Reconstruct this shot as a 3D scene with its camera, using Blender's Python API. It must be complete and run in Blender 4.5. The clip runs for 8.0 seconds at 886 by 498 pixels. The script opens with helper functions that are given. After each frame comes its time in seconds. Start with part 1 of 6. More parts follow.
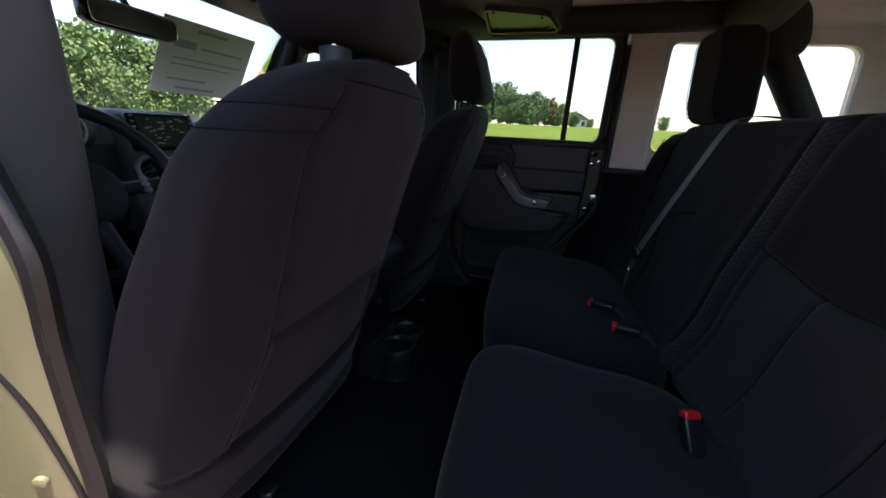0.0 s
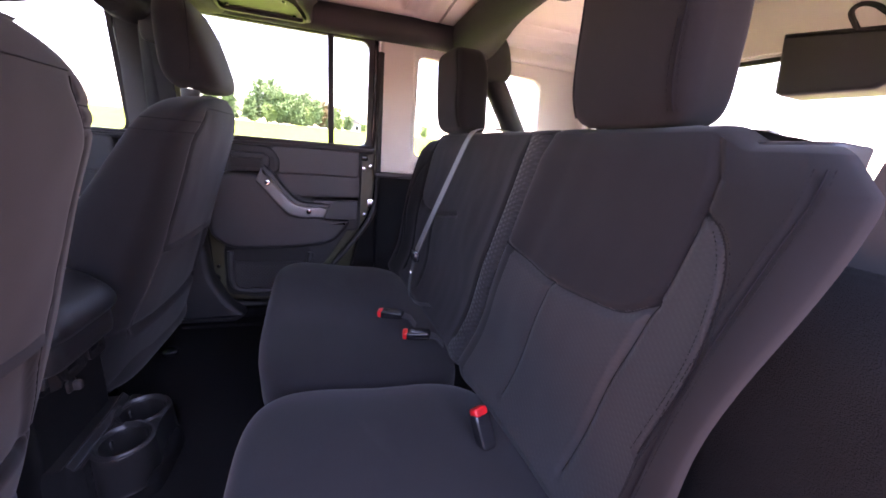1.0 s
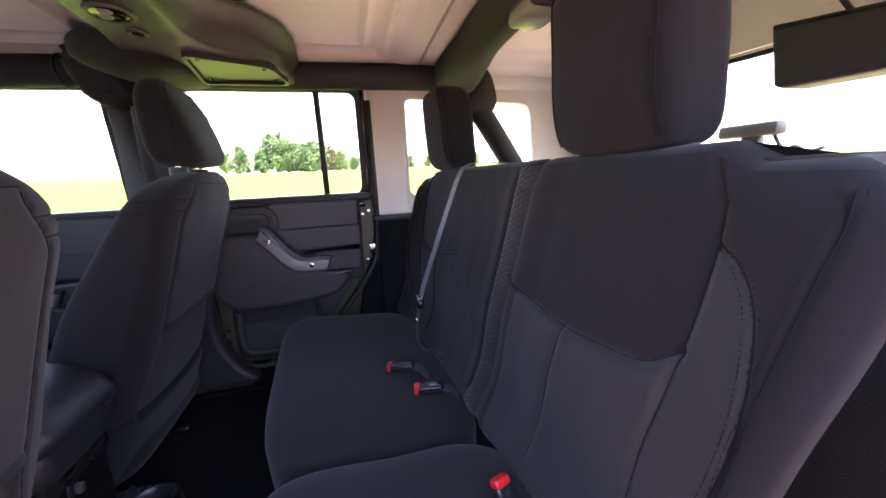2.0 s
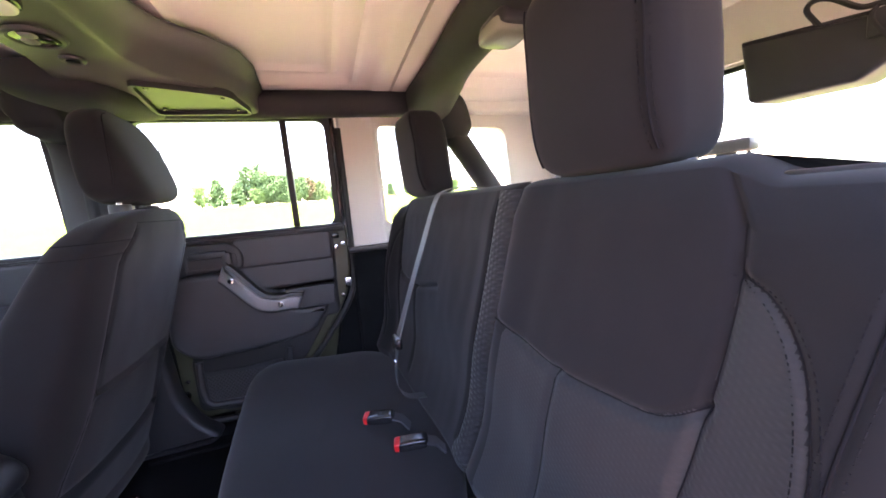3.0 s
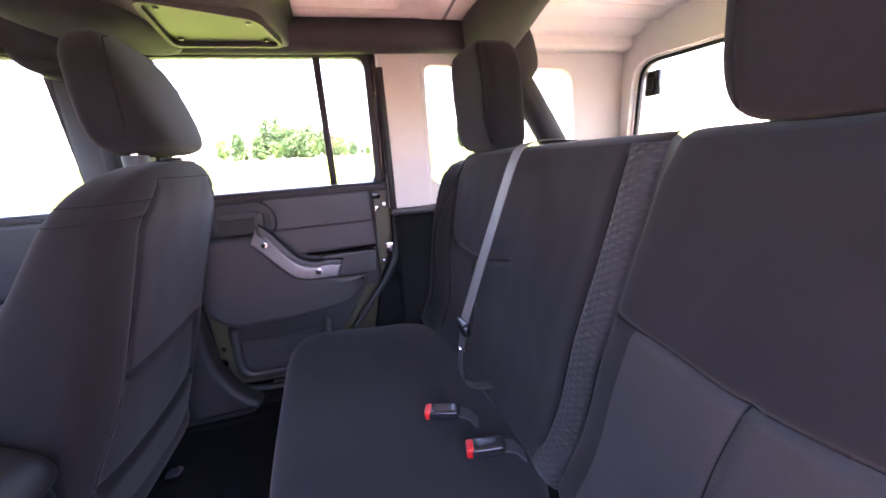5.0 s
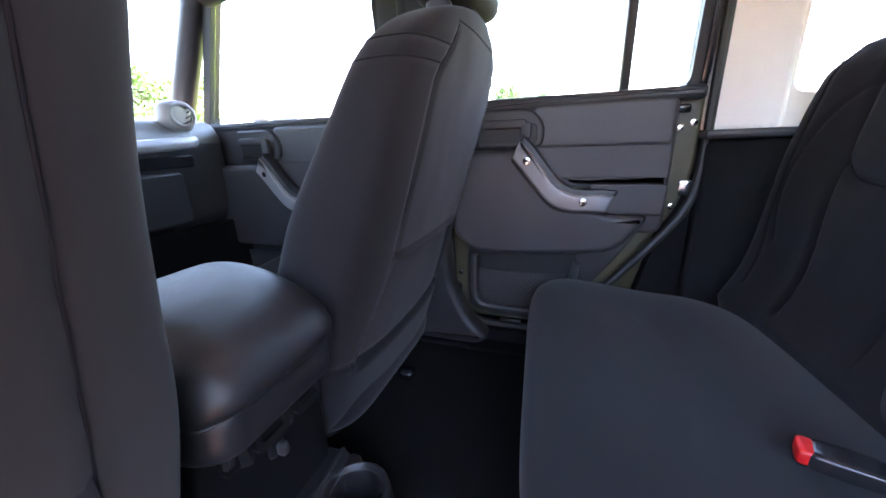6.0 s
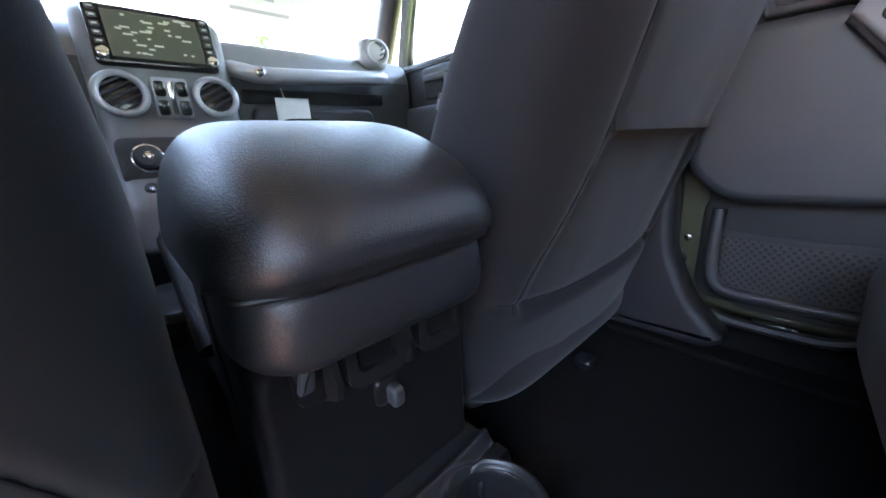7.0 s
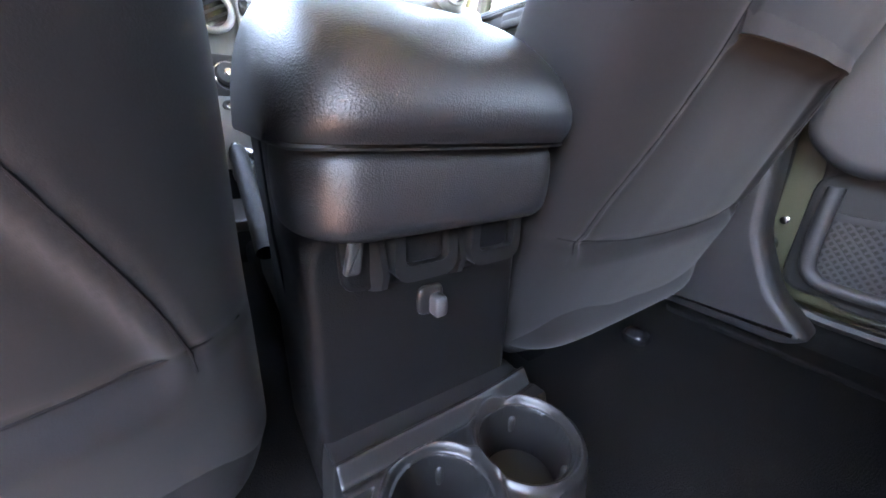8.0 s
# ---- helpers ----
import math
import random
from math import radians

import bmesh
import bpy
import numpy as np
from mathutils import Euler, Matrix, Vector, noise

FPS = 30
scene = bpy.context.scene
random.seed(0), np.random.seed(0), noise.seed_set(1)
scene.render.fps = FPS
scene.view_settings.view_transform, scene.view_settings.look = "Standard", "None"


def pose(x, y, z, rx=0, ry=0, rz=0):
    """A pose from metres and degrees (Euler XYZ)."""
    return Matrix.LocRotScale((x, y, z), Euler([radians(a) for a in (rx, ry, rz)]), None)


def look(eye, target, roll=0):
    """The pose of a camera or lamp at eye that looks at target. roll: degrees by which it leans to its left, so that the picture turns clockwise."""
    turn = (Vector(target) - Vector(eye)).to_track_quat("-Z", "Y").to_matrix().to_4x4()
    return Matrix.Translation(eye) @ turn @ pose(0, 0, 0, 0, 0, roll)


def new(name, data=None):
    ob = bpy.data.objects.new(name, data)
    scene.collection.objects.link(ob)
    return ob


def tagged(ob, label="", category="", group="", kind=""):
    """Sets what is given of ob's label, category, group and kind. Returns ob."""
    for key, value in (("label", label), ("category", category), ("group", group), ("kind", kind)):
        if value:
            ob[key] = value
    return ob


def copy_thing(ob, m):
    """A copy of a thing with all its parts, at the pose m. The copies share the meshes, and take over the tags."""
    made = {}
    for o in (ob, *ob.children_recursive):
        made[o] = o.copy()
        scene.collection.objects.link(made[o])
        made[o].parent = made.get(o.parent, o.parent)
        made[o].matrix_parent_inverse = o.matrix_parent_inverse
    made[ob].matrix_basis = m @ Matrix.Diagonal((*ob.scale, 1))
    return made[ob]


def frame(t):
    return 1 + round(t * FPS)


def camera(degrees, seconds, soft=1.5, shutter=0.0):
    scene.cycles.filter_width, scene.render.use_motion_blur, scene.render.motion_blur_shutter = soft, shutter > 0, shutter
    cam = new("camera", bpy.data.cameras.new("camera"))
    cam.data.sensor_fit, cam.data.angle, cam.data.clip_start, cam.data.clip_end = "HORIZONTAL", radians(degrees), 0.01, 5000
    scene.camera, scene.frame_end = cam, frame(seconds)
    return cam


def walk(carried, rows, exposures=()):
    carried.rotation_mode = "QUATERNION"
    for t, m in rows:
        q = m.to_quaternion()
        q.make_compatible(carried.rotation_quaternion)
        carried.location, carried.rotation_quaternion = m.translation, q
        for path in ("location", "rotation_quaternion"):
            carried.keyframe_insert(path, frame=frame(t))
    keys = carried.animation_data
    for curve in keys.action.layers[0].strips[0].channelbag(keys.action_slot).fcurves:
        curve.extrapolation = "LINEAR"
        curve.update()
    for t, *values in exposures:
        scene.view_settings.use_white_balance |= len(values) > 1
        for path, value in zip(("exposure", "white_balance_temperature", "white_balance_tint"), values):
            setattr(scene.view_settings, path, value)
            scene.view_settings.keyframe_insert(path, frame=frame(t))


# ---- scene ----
LENS = 103.4
cam = camera(LENS, 8.0, soft=1.7)
PATH = [
    (0, (0.060, -0.908, 1.283), (-0.477, 0.911, 0.648), 3.1),
    (0.5, (0.086, -0.832, 1.288), (0.379, 1.071, 0.748), 3.6),
    (1, (0.096, -0.794, 1.286), (0.685, 1.039, 0.745), 5.1),
    (1.5, (0.113, -0.789, 1.315), (0.462, 1.118, 0.822), 0.6),
    (1.7, (0.129, -0.776, 1.321), (0.546, 1.125, 0.861), -0.8),
    (3, (0.181, -0.691, 1.325), (0.795, 1.193, 1.053), -4.8),
    (3.5, (0.199, -0.616, 1.328), (1.017, 1.170, 0.948), -3.3),
    (4, (0.167, -0.560, 1.338), (1.130, 1.111, 0.811), -1.1),
    (4.2, (0.154, -0.551, 1.351), (1.107, 1.137, 0.860), -1.9),
    (5.3, (0.073, -0.467, 1.300), (0.235, 1.458, 0.785), -3.7),
    (5.5, (0.031, -0.429, 1.268), (-0.045, 1.495, 0.724), -3.1),
    (6, (-0.045, -0.314, 1.175), (-0.680, 1.489, 0.588), -2.2),
    (6.5, (-0.115, -0.224, 1.060), (-1.210, 1.354, 0.501), -3.5),
    (7, (-0.162, -0.168, 0.987), (-1.586, 1.119, 0.428), -3.4),
    (7.5, (-0.175, -0.167, 0.937), (-1.708, 0.950, 0.302), 0.3),
    (8, (-0.170, -0.174, 0.926), (-1.727, 0.875, 0.236), 1.8),
]

EXPOSE = [(0, 1.35, 6700, 24), (0.25, 1.65, 6700, 26), (0.5, 2.8, 6900, 34), (1.0, 4.05, 7200, 48), (1.5, 3.65, 7100, 40), (3.0, 4.32, 7000, 34), (4.2, 4.72, 7300, 60), (5.5, 4.72, 6800, 33), (6.5, 4.65, 7000, 20), (7.0, 5.0, 7300, 18), (7.5, 5.5, 8100, 20), (8.0, 6.3, 8100, 21)]
walk(cam, [(t, look(eye, target, roll)) for t, eye, target, roll in PATH], EXPOSE)

# ---- daylight ----
SUN = Vector((0.22, -0.07, 0.95)).normalized()
world = bpy.data.worlds.new("sky")
scene.world = world
world.use_nodes = True
wn = world.node_tree.nodes
sky = wn.new("ShaderNodeTexSky")
sky.sky_type, sky.sun_disc = "NISHITA", False
sky.sun_elevation, sky.sun_rotation = math.asin(SUN.z), math.atan2(SUN.x, SUN.y)
sky.air_density, sky.dust_density = 1.3, 0.5
wn["Background"].inputs["Strength"].default_value = 0.15
world.node_tree.links.new(sky.outputs[0], wn["Background"].inputs["Color"])
sun = new("sun", bpy.data.lights.new("sun", "SUN"))
sun.data.energy, sun.data.angle, sun.data.color = 5.0, radians(0.6), (1.0, 0.95, 0.87)
sun.matrix_world = look(SUN * 30, (0, 0, 0))

# ---- materials ----
def shader(name):
    m = bpy.data.materials.new(name)
    m.use_nodes = True
    t = m.node_tree
    return m, t, t.nodes["Principled BSDF"]


def surface(name, colour, rough=0.6, metal=0.0, vary=0.25, coarse=6.0, fine=400.0, bump=0.15, bump_m=0.0006,
            kind="noise", coat=0.0, sheen=0.0, spec=0.5):
    """A procedural surface: colour that varies at two scales, and a fine relief."""
    m, t, b = shader(name)
    n, l = t.nodes, t.links
    co = n.new("ShaderNodeTexCoord")
    big = n.new("ShaderNodeTexNoise")
    big.inputs["Scale"].default_value, big.inputs["Detail"].default_value = coarse, 4
    l.new(co.outputs["Object"], big.inputs["Vector"])
    small = n.new("ShaderNodeTexNoise" if kind == "noise" else "ShaderNodeTexVoronoi")
    small.inputs["Scale"].default_value = fine
    l.new(co.outputs["Object"], small.inputs["Vector"])
    mix = n.new("ShaderNodeMixRGB")
    mix.blend_type = "MIX"
    mix.inputs["Color1"].default_value = (*[c * (1 - vary) for c in colour], 1)
    mix.inputs["Color2"].default_value = (*[min(1, c * (1 + vary)) for c in colour], 1)
    add = n.new("ShaderNodeMath")
    add.operation = "ADD"
    half = n.new("ShaderNodeMath")
    half.operation, half.inputs[1].default_value = "MULTIPLY", 0.5
    l.new(small.outputs[0], half.inputs[0])
    l.new(big.outputs["Fac"], add.inputs[0])
    l.new(half.outputs[0], add.inputs[1])
    shift = n.new("ShaderNodeMath")
    shift.operation, shift.inputs[1].default_value, shift.use_clamp = "SUBTRACT", 0.25, True
    l.new(add.outputs[0], shift.inputs[0])
    l.new(shift.outputs[0], mix.inputs["Fac"])
    l.new(mix.outputs[0], b.inputs["Base Color"])
    rr = n.new("ShaderNodeMapRange")
    rr.inputs["To Min"].default_value, rr.inputs["To Max"].default_value = max(0.02, rough * 0.85), min(1, rough * 1.15)
    l.new(big.outputs["Fac"], rr.inputs["Value"])
    l.new(rr.outputs[0], b.inputs["Roughness"])
    b.inputs["Metallic"].default_value = metal
    b.inputs["Specular IOR Level"].default_value = spec
    if coat:
        b.inputs["Coat Weight"].default_value, b.inputs["Coat Roughness"].default_value = coat, 0.08
    if sheen:
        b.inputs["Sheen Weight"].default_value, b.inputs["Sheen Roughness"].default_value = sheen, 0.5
    if bump:
        bp = n.new("ShaderNodeBump")
        bp.inputs["Strength"].default_value, bp.inputs["Distance"].default_value = bump, bump_m
        l.new(small.outputs[0], bp.inputs["Height"])
        l.new(bp.outputs[0], b.inputs["Normal"])
    return m


def quilted(name, colour, size=0.012, relief=0.5, contrast=0.2):
    """Cloth with an embossed lozenge pattern."""
    m, t, b = shader(name)
    n, l = t.nodes, t.links
    co = n.new("ShaderNodeTexCoord")
    waves = []
    for angle in (32, -32):
        mp = n.new("ShaderNodeMapping")
        mp.inputs["Rotation"].default_value = (radians(angle), 0, 0)
        l.new(co.outputs["Object"], mp.inputs["Vector"])
        w = n.new("ShaderNodeTexWave")
        w.bands_direction = "Z"
        w.inputs["Scale"].default_value = 0.314 / size
        w.inputs["Distortion"].default_value = 0.3
        l.new(mp.outputs[0], w.inputs["Vector"])
        waves.append(w)
    top = n.new("ShaderNodeMath")
    top.operation = "MULTIPLY"
    l.new(waves[0].outputs["Fac"], top.inputs[0])
    l.new(waves[1].outputs["Fac"], top.inputs[1])
    mix = n.new("ShaderNodeMixRGB")
    mix.inputs["Color1"].default_value = (*[c * (1 - contrast) for c in colour], 1)
    mix.inputs["Color2"].default_value = (*[c * (1 + contrast) for c in colour], 1)
    l.new(top.outputs[0], mix.inputs["Fac"])
    l.new(mix.outputs[0], b.inputs["Base Color"])
    b.inputs["Roughness"].default_value = 0.8
    b.inputs["Sheen Weight"].default_value = 0.085
    bp = n.new("ShaderNodeBump")
    bp.inputs["Strength"].default_value, bp.inputs["Distance"].default_value = relief, 0.0016
    l.new(top.outputs[0], bp.inputs["Height"])
    l.new(bp.outputs[0], b.inputs["Normal"])
    return m


def glass(name, tint=(0.95, 0.98, 0.96), clear=0.93):
    """Thin clear glass: light passes, with a weak mirror image."""
    m, t, b = shader(name)
    n, l = t.nodes, t.links
    n.remove(b)
    see, gl, mx, fr = n.new("ShaderNodeBsdfTransparent"), n.new("ShaderNodeBsdfGlossy"), n.new("ShaderNodeMixShader"), n.new("ShaderNodeFresnel")
    see.inputs["Color"].default_value = (*[c * clear for c in tint], 1)
    gl.inputs["Roughness"].default_value = 0.02
    fr.inputs["IOR"].default_value = 1.3
    l.new(fr.outputs[0], mx.inputs[0])
    l.new(see.outputs[0], mx.inputs[1])
    l.new(gl.outputs[0], mx.inputs[2])
    l.new(mx.outputs[0], n["Material Output"].inputs["Surface"])
    return m


CLOTH = surface("seat_cloth", (0.0128, 0.0119, 0.0128), 0.95, vary=0.2, coarse=16, fine=1300, bump=0.18, bump_m=0.0003, sheen=0.09, spec=0.08)
QUILT = quilted("seat_cloth_embossed", (0.0138, 0.0128, 0.0137), 0.010, 0.95)
FAINTQUILT = quilted("seat_cloth_finely_embossed", (0.0128, 0.0119, 0.0128), 0.007, 0.16, 0.07)
VINYL = surface("black_vinyl", (0.018, 0.0178, 0.0195), 0.40, vary=0.15, coarse=7, fine=900, bump=0.45, bump_m=0.0005, kind="voronoi")
PLASTIC = surface("dark_plastic", (0.026, 0.025, 0.027), 0.48, vary=0.15, coarse=9, fine=700, bump=0.3, bump_m=0.0004)
BARPLASTIC = surface("sound_bar_plastic", (0.075, 0.074, 0.069), 0.48, vary=0.12, coarse=9, fine=700, bump=0.3, bump_m=0.0004)
GREYPLASTIC = surface("grey_plastic", (0.038, 0.037, 0.039), 0.5, vary=0.12, coarse=9, fine=700, bump=0.3, bump_m=0.0004)
# dark trim plastic lightened: daylight on the driver's pillar is in the colour
LITPILLAR = surface("pillar_lit_plastic", (0.085, 0.085, 0.087), 0.5, vary=0.12, coarse=9, fine=700, bump=0.3, bump_m=0.0004)
GLOSSBLACK = surface("gloss_black", (0.012, 0.012, 0.013), 0.2, vary=0.1, coarse=9, fine=80, bump=0.02)
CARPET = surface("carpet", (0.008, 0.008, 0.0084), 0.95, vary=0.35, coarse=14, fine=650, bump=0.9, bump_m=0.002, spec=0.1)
FLECK = surface("flecked_carpet", (0.035, 0.035, 0.035), 0.95, vary=0.8, coarse=160, fine=420, bump=0.9, bump_m=0.002, spec=0.1)
PAINT = surface("green_paint", (0.23, 0.23, 0.12), 0.32, vary=0.06, coarse=3, fine=60, bump=0.02, coat=0.6)
# the green body paint again, with the shade at the door edges in its colour
SHADEGREEN = surface("shaded_olive_paint", (0.062, 0.060, 0.034), 0.36, vary=0.15, coarse=5, fine=60, bump=0.02, coat=0.4)
LINER = surface("cream_hardtop", (0.80, 0.755, 0.695), 0.7, vary=0.05, coarse=4, fine=500, bump=0.35, bump_m=0.0006)
TRAYPLASTIC = surface("tray_plastic", (0.012, 0.0118, 0.0125), 0.36, vary=0.15, coarse=9, fine=700, bump=0.2, bump_m=0.0003, spec=0.45)
SILVER = surface("silver_trim", (0.33, 0.325, 0.33), 0.42, metal=0.35, vary=0.08, coarse=12, fine=300, bump=0.05)
GRIPGREY = surface("grip_grey", (0.25, 0.247, 0.252), 0.45, metal=0.3, vary=0.08, coarse=12, fine=300, bump=0.05)
CHROME = surface("chrome", (0.8, 0.8, 0.82), 0.15, metal=1.0, vary=0.05, coarse=12, fine=200, bump=0.02)
RED = surface("red_plastic", (0.55, 0.012, 0.012), 0.35, vary=0.1, coarse=30, fine=300, bump=0.05)
RUBBER = surface("rubber_seal", (0.014, 0.014, 0.014), 0.55, vary=0.2, coarse=20, fine=300, bump=0.15)
BELT = surface("belt_webbing", (0.088, 0.087, 0.090), 0.6, vary=0.12, coarse=30, fine=1200, bump=0.5, bump_m=0.0005)
DARKBELT = surface("black_webbing", (0.03, 0.03, 0.032), 0.65, vary=0.12, coarse=30, fine=1200, bump=0.5, bump_m=0.0005)
PADDING = surface("roll_bar_cover", (0.022, 0.0215, 0.023), 0.75, vary=0.18, coarse=10, fine=900, bump=0.4, bump_m=0.0006)
# black vinyl darkened further: the shade low on the console is in the colour
SHADEVINYL = surface("shaded_vinyl", (0.0065, 0.0063, 0.0069), 0.5, vary=0.15, coarse=7, fine=900, bump=0.45, bump_m=0.0005, kind="voronoi", spec=0.22)
# one dark dash vinyl: windshield light in the first colour, shade in the second
LITDASH = surface("lit_dash_vinyl", (0.15, 0.15, 0.153), 0.38, vary=0.12, coarse=7, fine=900, bump=0.45, bump_m=0.0005, kind="voronoi")
SHADEDASH = surface("shaded_dash_vinyl", (0.038, 0.038, 0.039), 0.42, vary=0.12, coarse=7, fine=900, bump=0.45, bump_m=0.0005, kind="voronoi")
LEVERGREY = surface("lever_grey", (0.055, 0.054, 0.057), 0.45, vary=0.12, coarse=9, fine=700, bump=0.2, bump_m=0.0004)
PLATE = surface("speaker_plate", (0.02, 0.02, 0.021), 0.32, vary=0.1, coarse=9, fine=300, bump=0.1, bump_m=0.0003, spec=0.22)
DOORVINYL = surface("door_vinyl", (0.043, 0.042, 0.0445), 0.42, vary=0.15, coarse=7, fine=900, bump=0.45, bump_m=0.0005, kind="voronoi")
NET = surface("net_cord", (0.05, 0.049, 0.05), 0.7, vary=0.15, coarse=40, fine=900, bump=0.4, bump_m=0.0004)
PAPER = surface("paper", (0.78, 0.77, 0.74), 0.7, vary=0.04, coarse=8, fine=200, bump=0.05)
INK = surface("grey_ink", (0.42, 0.42, 0.44), 0.7, vary=0.1, coarse=30, fine=200, bump=0.0)
THREAD = surface("seam_thread", (0.011, 0.0105, 0.0118), 0.9, vary=0.2, coarse=60, fine=900, bump=0.3, spec=0.05)
SCREEN = surface("screen_glass", (0.07, 0.075, 0.055), 0.12, vary=0.15, coarse=25, fine=60, bump=0.0)
GLYPH = surface("screen_marks", (0.5, 0.5, 0.42), 0.4, vary=0.05, coarse=20, fine=60, bump=0.0)
LENSMAT = surface("lamp_lens", (0.75, 0.75, 0.72), 0.3, vary=0.05, coarse=20, fine=90, bump=0.15)
DOMELENS = surface("dome_lens", (0.22, 0.225, 0.18), 0.16, vary=0.1, coarse=30, fine=160, bump=0.3, bump_m=0.0005)
GLASS = glass("window_glass")
WINDSHIELD = glass("windshield_glass", clear=0.95)
GRASS = surface("grass", (0.088, 0.132, 0.016), 0.9, vary=0.35, coarse=0.25, fine=6, bump=0.5, bump_m=0.03, spec=0.1)
ASPHALT = surface("red_brown_paving", (0.34, 0.215, 0.17), 0.9, vary=0.2, coarse=2, fine=90, bump=0.6, bump_m=0.004)
LEAF = surface("foliage", (0.085, 0.15, 0.055), 0.8, vary=0.5, coarse=0.6, fine=5, bump=0.0)
LEAF2 = surface("russet_foliage", (0.13, 0.085, 0.04), 0.8, vary=0.5, coarse=0.6, fine=5, bump=0.0)
LEAF3 = surface("light_foliage", (0.14, 0.215, 0.07), 0.8, vary=0.4, coarse=0.6, fine=5, bump=0.0)
# for the added wall that blocks light out of view
BLOCKERWALL = surface("light_block_brown", (0.09, 0.075, 0.065), 0.9, vary=0.25, coarse=1.5, fine=60, bump=0.4, bump_m=0.003)
BARK = surface("bark", (0.10, 0.075, 0.05), 0.9, vary=0.3, coarse=3, fine=20, bump=0.6, bump_m=0.02)
WHITEWALL = surface("white_boards", (0.75, 0.74, 0.72), 0.7, vary=0.06, coarse=1, fine=20, bump=0.1)
ROOFING = surface("grey_shingles", (0.16, 0.15, 0.15), 0.9, vary=0.2, coarse=1, fine=20, bump=0.3)
HILL = surface("far_woods", (0.10, 0.14, 0.10), 0.9, vary=0.3, coarse=0.03, fine=0.3, bump=0.0)


# ---- mesh tools ----
def thing(name, base, label, category, group="", kind="", turn=0.0, shift=(0, 0, 0)):
    """An Empty at a thing's base. Its parts are given in world coordinates, or, where it is turned, in its own."""
    ob = new(name)
    ob.empty_display_size = 0.05
    ob.location = Vector(base) + Vector(shift)
    ob.rotation_euler = (0, 0, radians(turn))
    ob["off"] = (0.0, 0.0, 0.0) if turn else tuple(float(c) for c in base)
    return tagged(ob, label, category, group, kind)


def part(name, bm, material, parent=None, label="", smooth=True):
    """Links a bmesh as one mesh object under a thing or a part."""
    me = bpy.data.meshes.new(name)
    off = Vector((0, 0, 0))
    if parent is not None:
        top = parent
        while top.parent is not None:
            top = top.parent
        off = Vector(top["off"])
    for v in bm.verts:
        v.co -= off
    bmesh.ops.recalc_face_normals(bm, faces=bm.faces)
    for f in bm.faces:
        f.smooth = smooth
    bm.to_mesh(me)
    bm.free()
    for mt in material if isinstance(material, (list, tuple)) else (material,):
        me.materials.append(mt)
    if smooth:
        me.set_sharp_from_angle(angle=radians(42))
    ob = new(name, me)
    if parent is not None:
        ob.parent = parent
    if label:
        tagged(ob, label)
    return ob


def merge(*many):
    out = many[0]
    for bm in many[1:]:
        me = bpy.data.meshes.new("joined")
        bm.to_mesh(me)
        out.from_mesh(me)
        bm.free()
        bpy.data.meshes.remove(me)
    return out


def box(x0, x1, y0, y1, z0, z1, r=0.006, seg=2, m=None):
    """A box with rounded edges, between two corners."""
    bm = bmesh.new()
    bmesh.ops.create_cube(bm, size=1)
    sx, sy, sz = abs(x1 - x0), abs(y1 - y0), abs(z1 - z0)
    for v in bm.verts:
        v.co = Vector((v.co.x * sx, v.co.y * sy, v.co.z * sz))
    r = min(r, 0.45 * min(sx, sy, sz))
    if r > 0:
        bmesh.ops.bevel(bm, geom=bm.edges[:], offset=r, segments=seg, profile=0.5, affect="EDGES")
    bm.transform(Matrix.Translation(((x0 + x1) / 2, (y0 + y1) / 2, (z0 + z1) / 2)))
    if m is not None:
        bm.transform(m)
    return bm


def loft(rings, caps=True, closed=True):
    """A skin over rings of equal length."""
    bm = bmesh.new()
    rows = [[bm.verts.new(p) for p in ring] for ring in rings]
    n = len(rows[0])
    for a, b in zip(rows, rows[1:]):
        for i in range(n if closed else n - 1):
            j = (i + 1) % n
            bm.faces.new((a[i], a[j], b[j], b[i]))
    if caps:
        bm.faces.new(rows[0])
        bm.faces.new(rows[-1])
    return bm


def tube(points, r, n=10, radii=None):
    """A round bar along points."""
    pts = [Vector(p) for p in points]
    rings, side = [], None
    for i, p in enumerate(pts):
        way = (pts[min(i + 1, len(pts) - 1)] - pts[max(i - 1, 0)]).normalized()
        if side is None:
            side = way.cross(Vector((0, 0, 1)) if abs(way.z) < 0.9 else Vector((1, 0, 0))).normalized()
        side = (side - way * side.dot(way)).normalized()
        up = way.cross(side)
        q = radii[i] if radii else r
        rings.append([p + q * (math.cos(a) * side + math.sin(a) * up) for a in (2 * math.pi * k / n for k in range(n))])
    return loft(rings)


def strap(points, across, width, thick=0.0016):
    """A flat band along points; across: the way of its width."""
    across = Vector(across).normalized()
    pts = [Vector(p) for p in points]
    rings = []
    for i, p in enumerate(pts):
        way = (pts[min(i + 1, len(pts) - 1)] - pts[max(i - 1, 0)]).normalized()
        ac = (across - way * across.dot(way)).normalized()
        up = way.cross(ac)
        rings.append([p + ac * a * width / 2 + up * b * thick / 2 for a, b in ((-1, -1), (1, -1), (1, 1), (-1, 1))])
    return loft(rings)


def smooth_line(points, n=8):
    """A Catmull-Rom curve through points."""
    pts = [Vector(p) for p in points]
    pts = [2 * pts[0] - pts[1], *pts, 2 * pts[-1] - pts[-2]]
    out = []
    for a, b, c, d in zip(pts, pts[1:], pts[2:], pts[3:]):
        for k in range(n):
            s = k / n
            out.append(0.5 * (2 * b + (c - a) * s + (2 * a - 5 * b + 4 * c - d) * s * s + (3 * b - a - 3 * c + d) * s ** 3))
    return out + [pts[-2]]


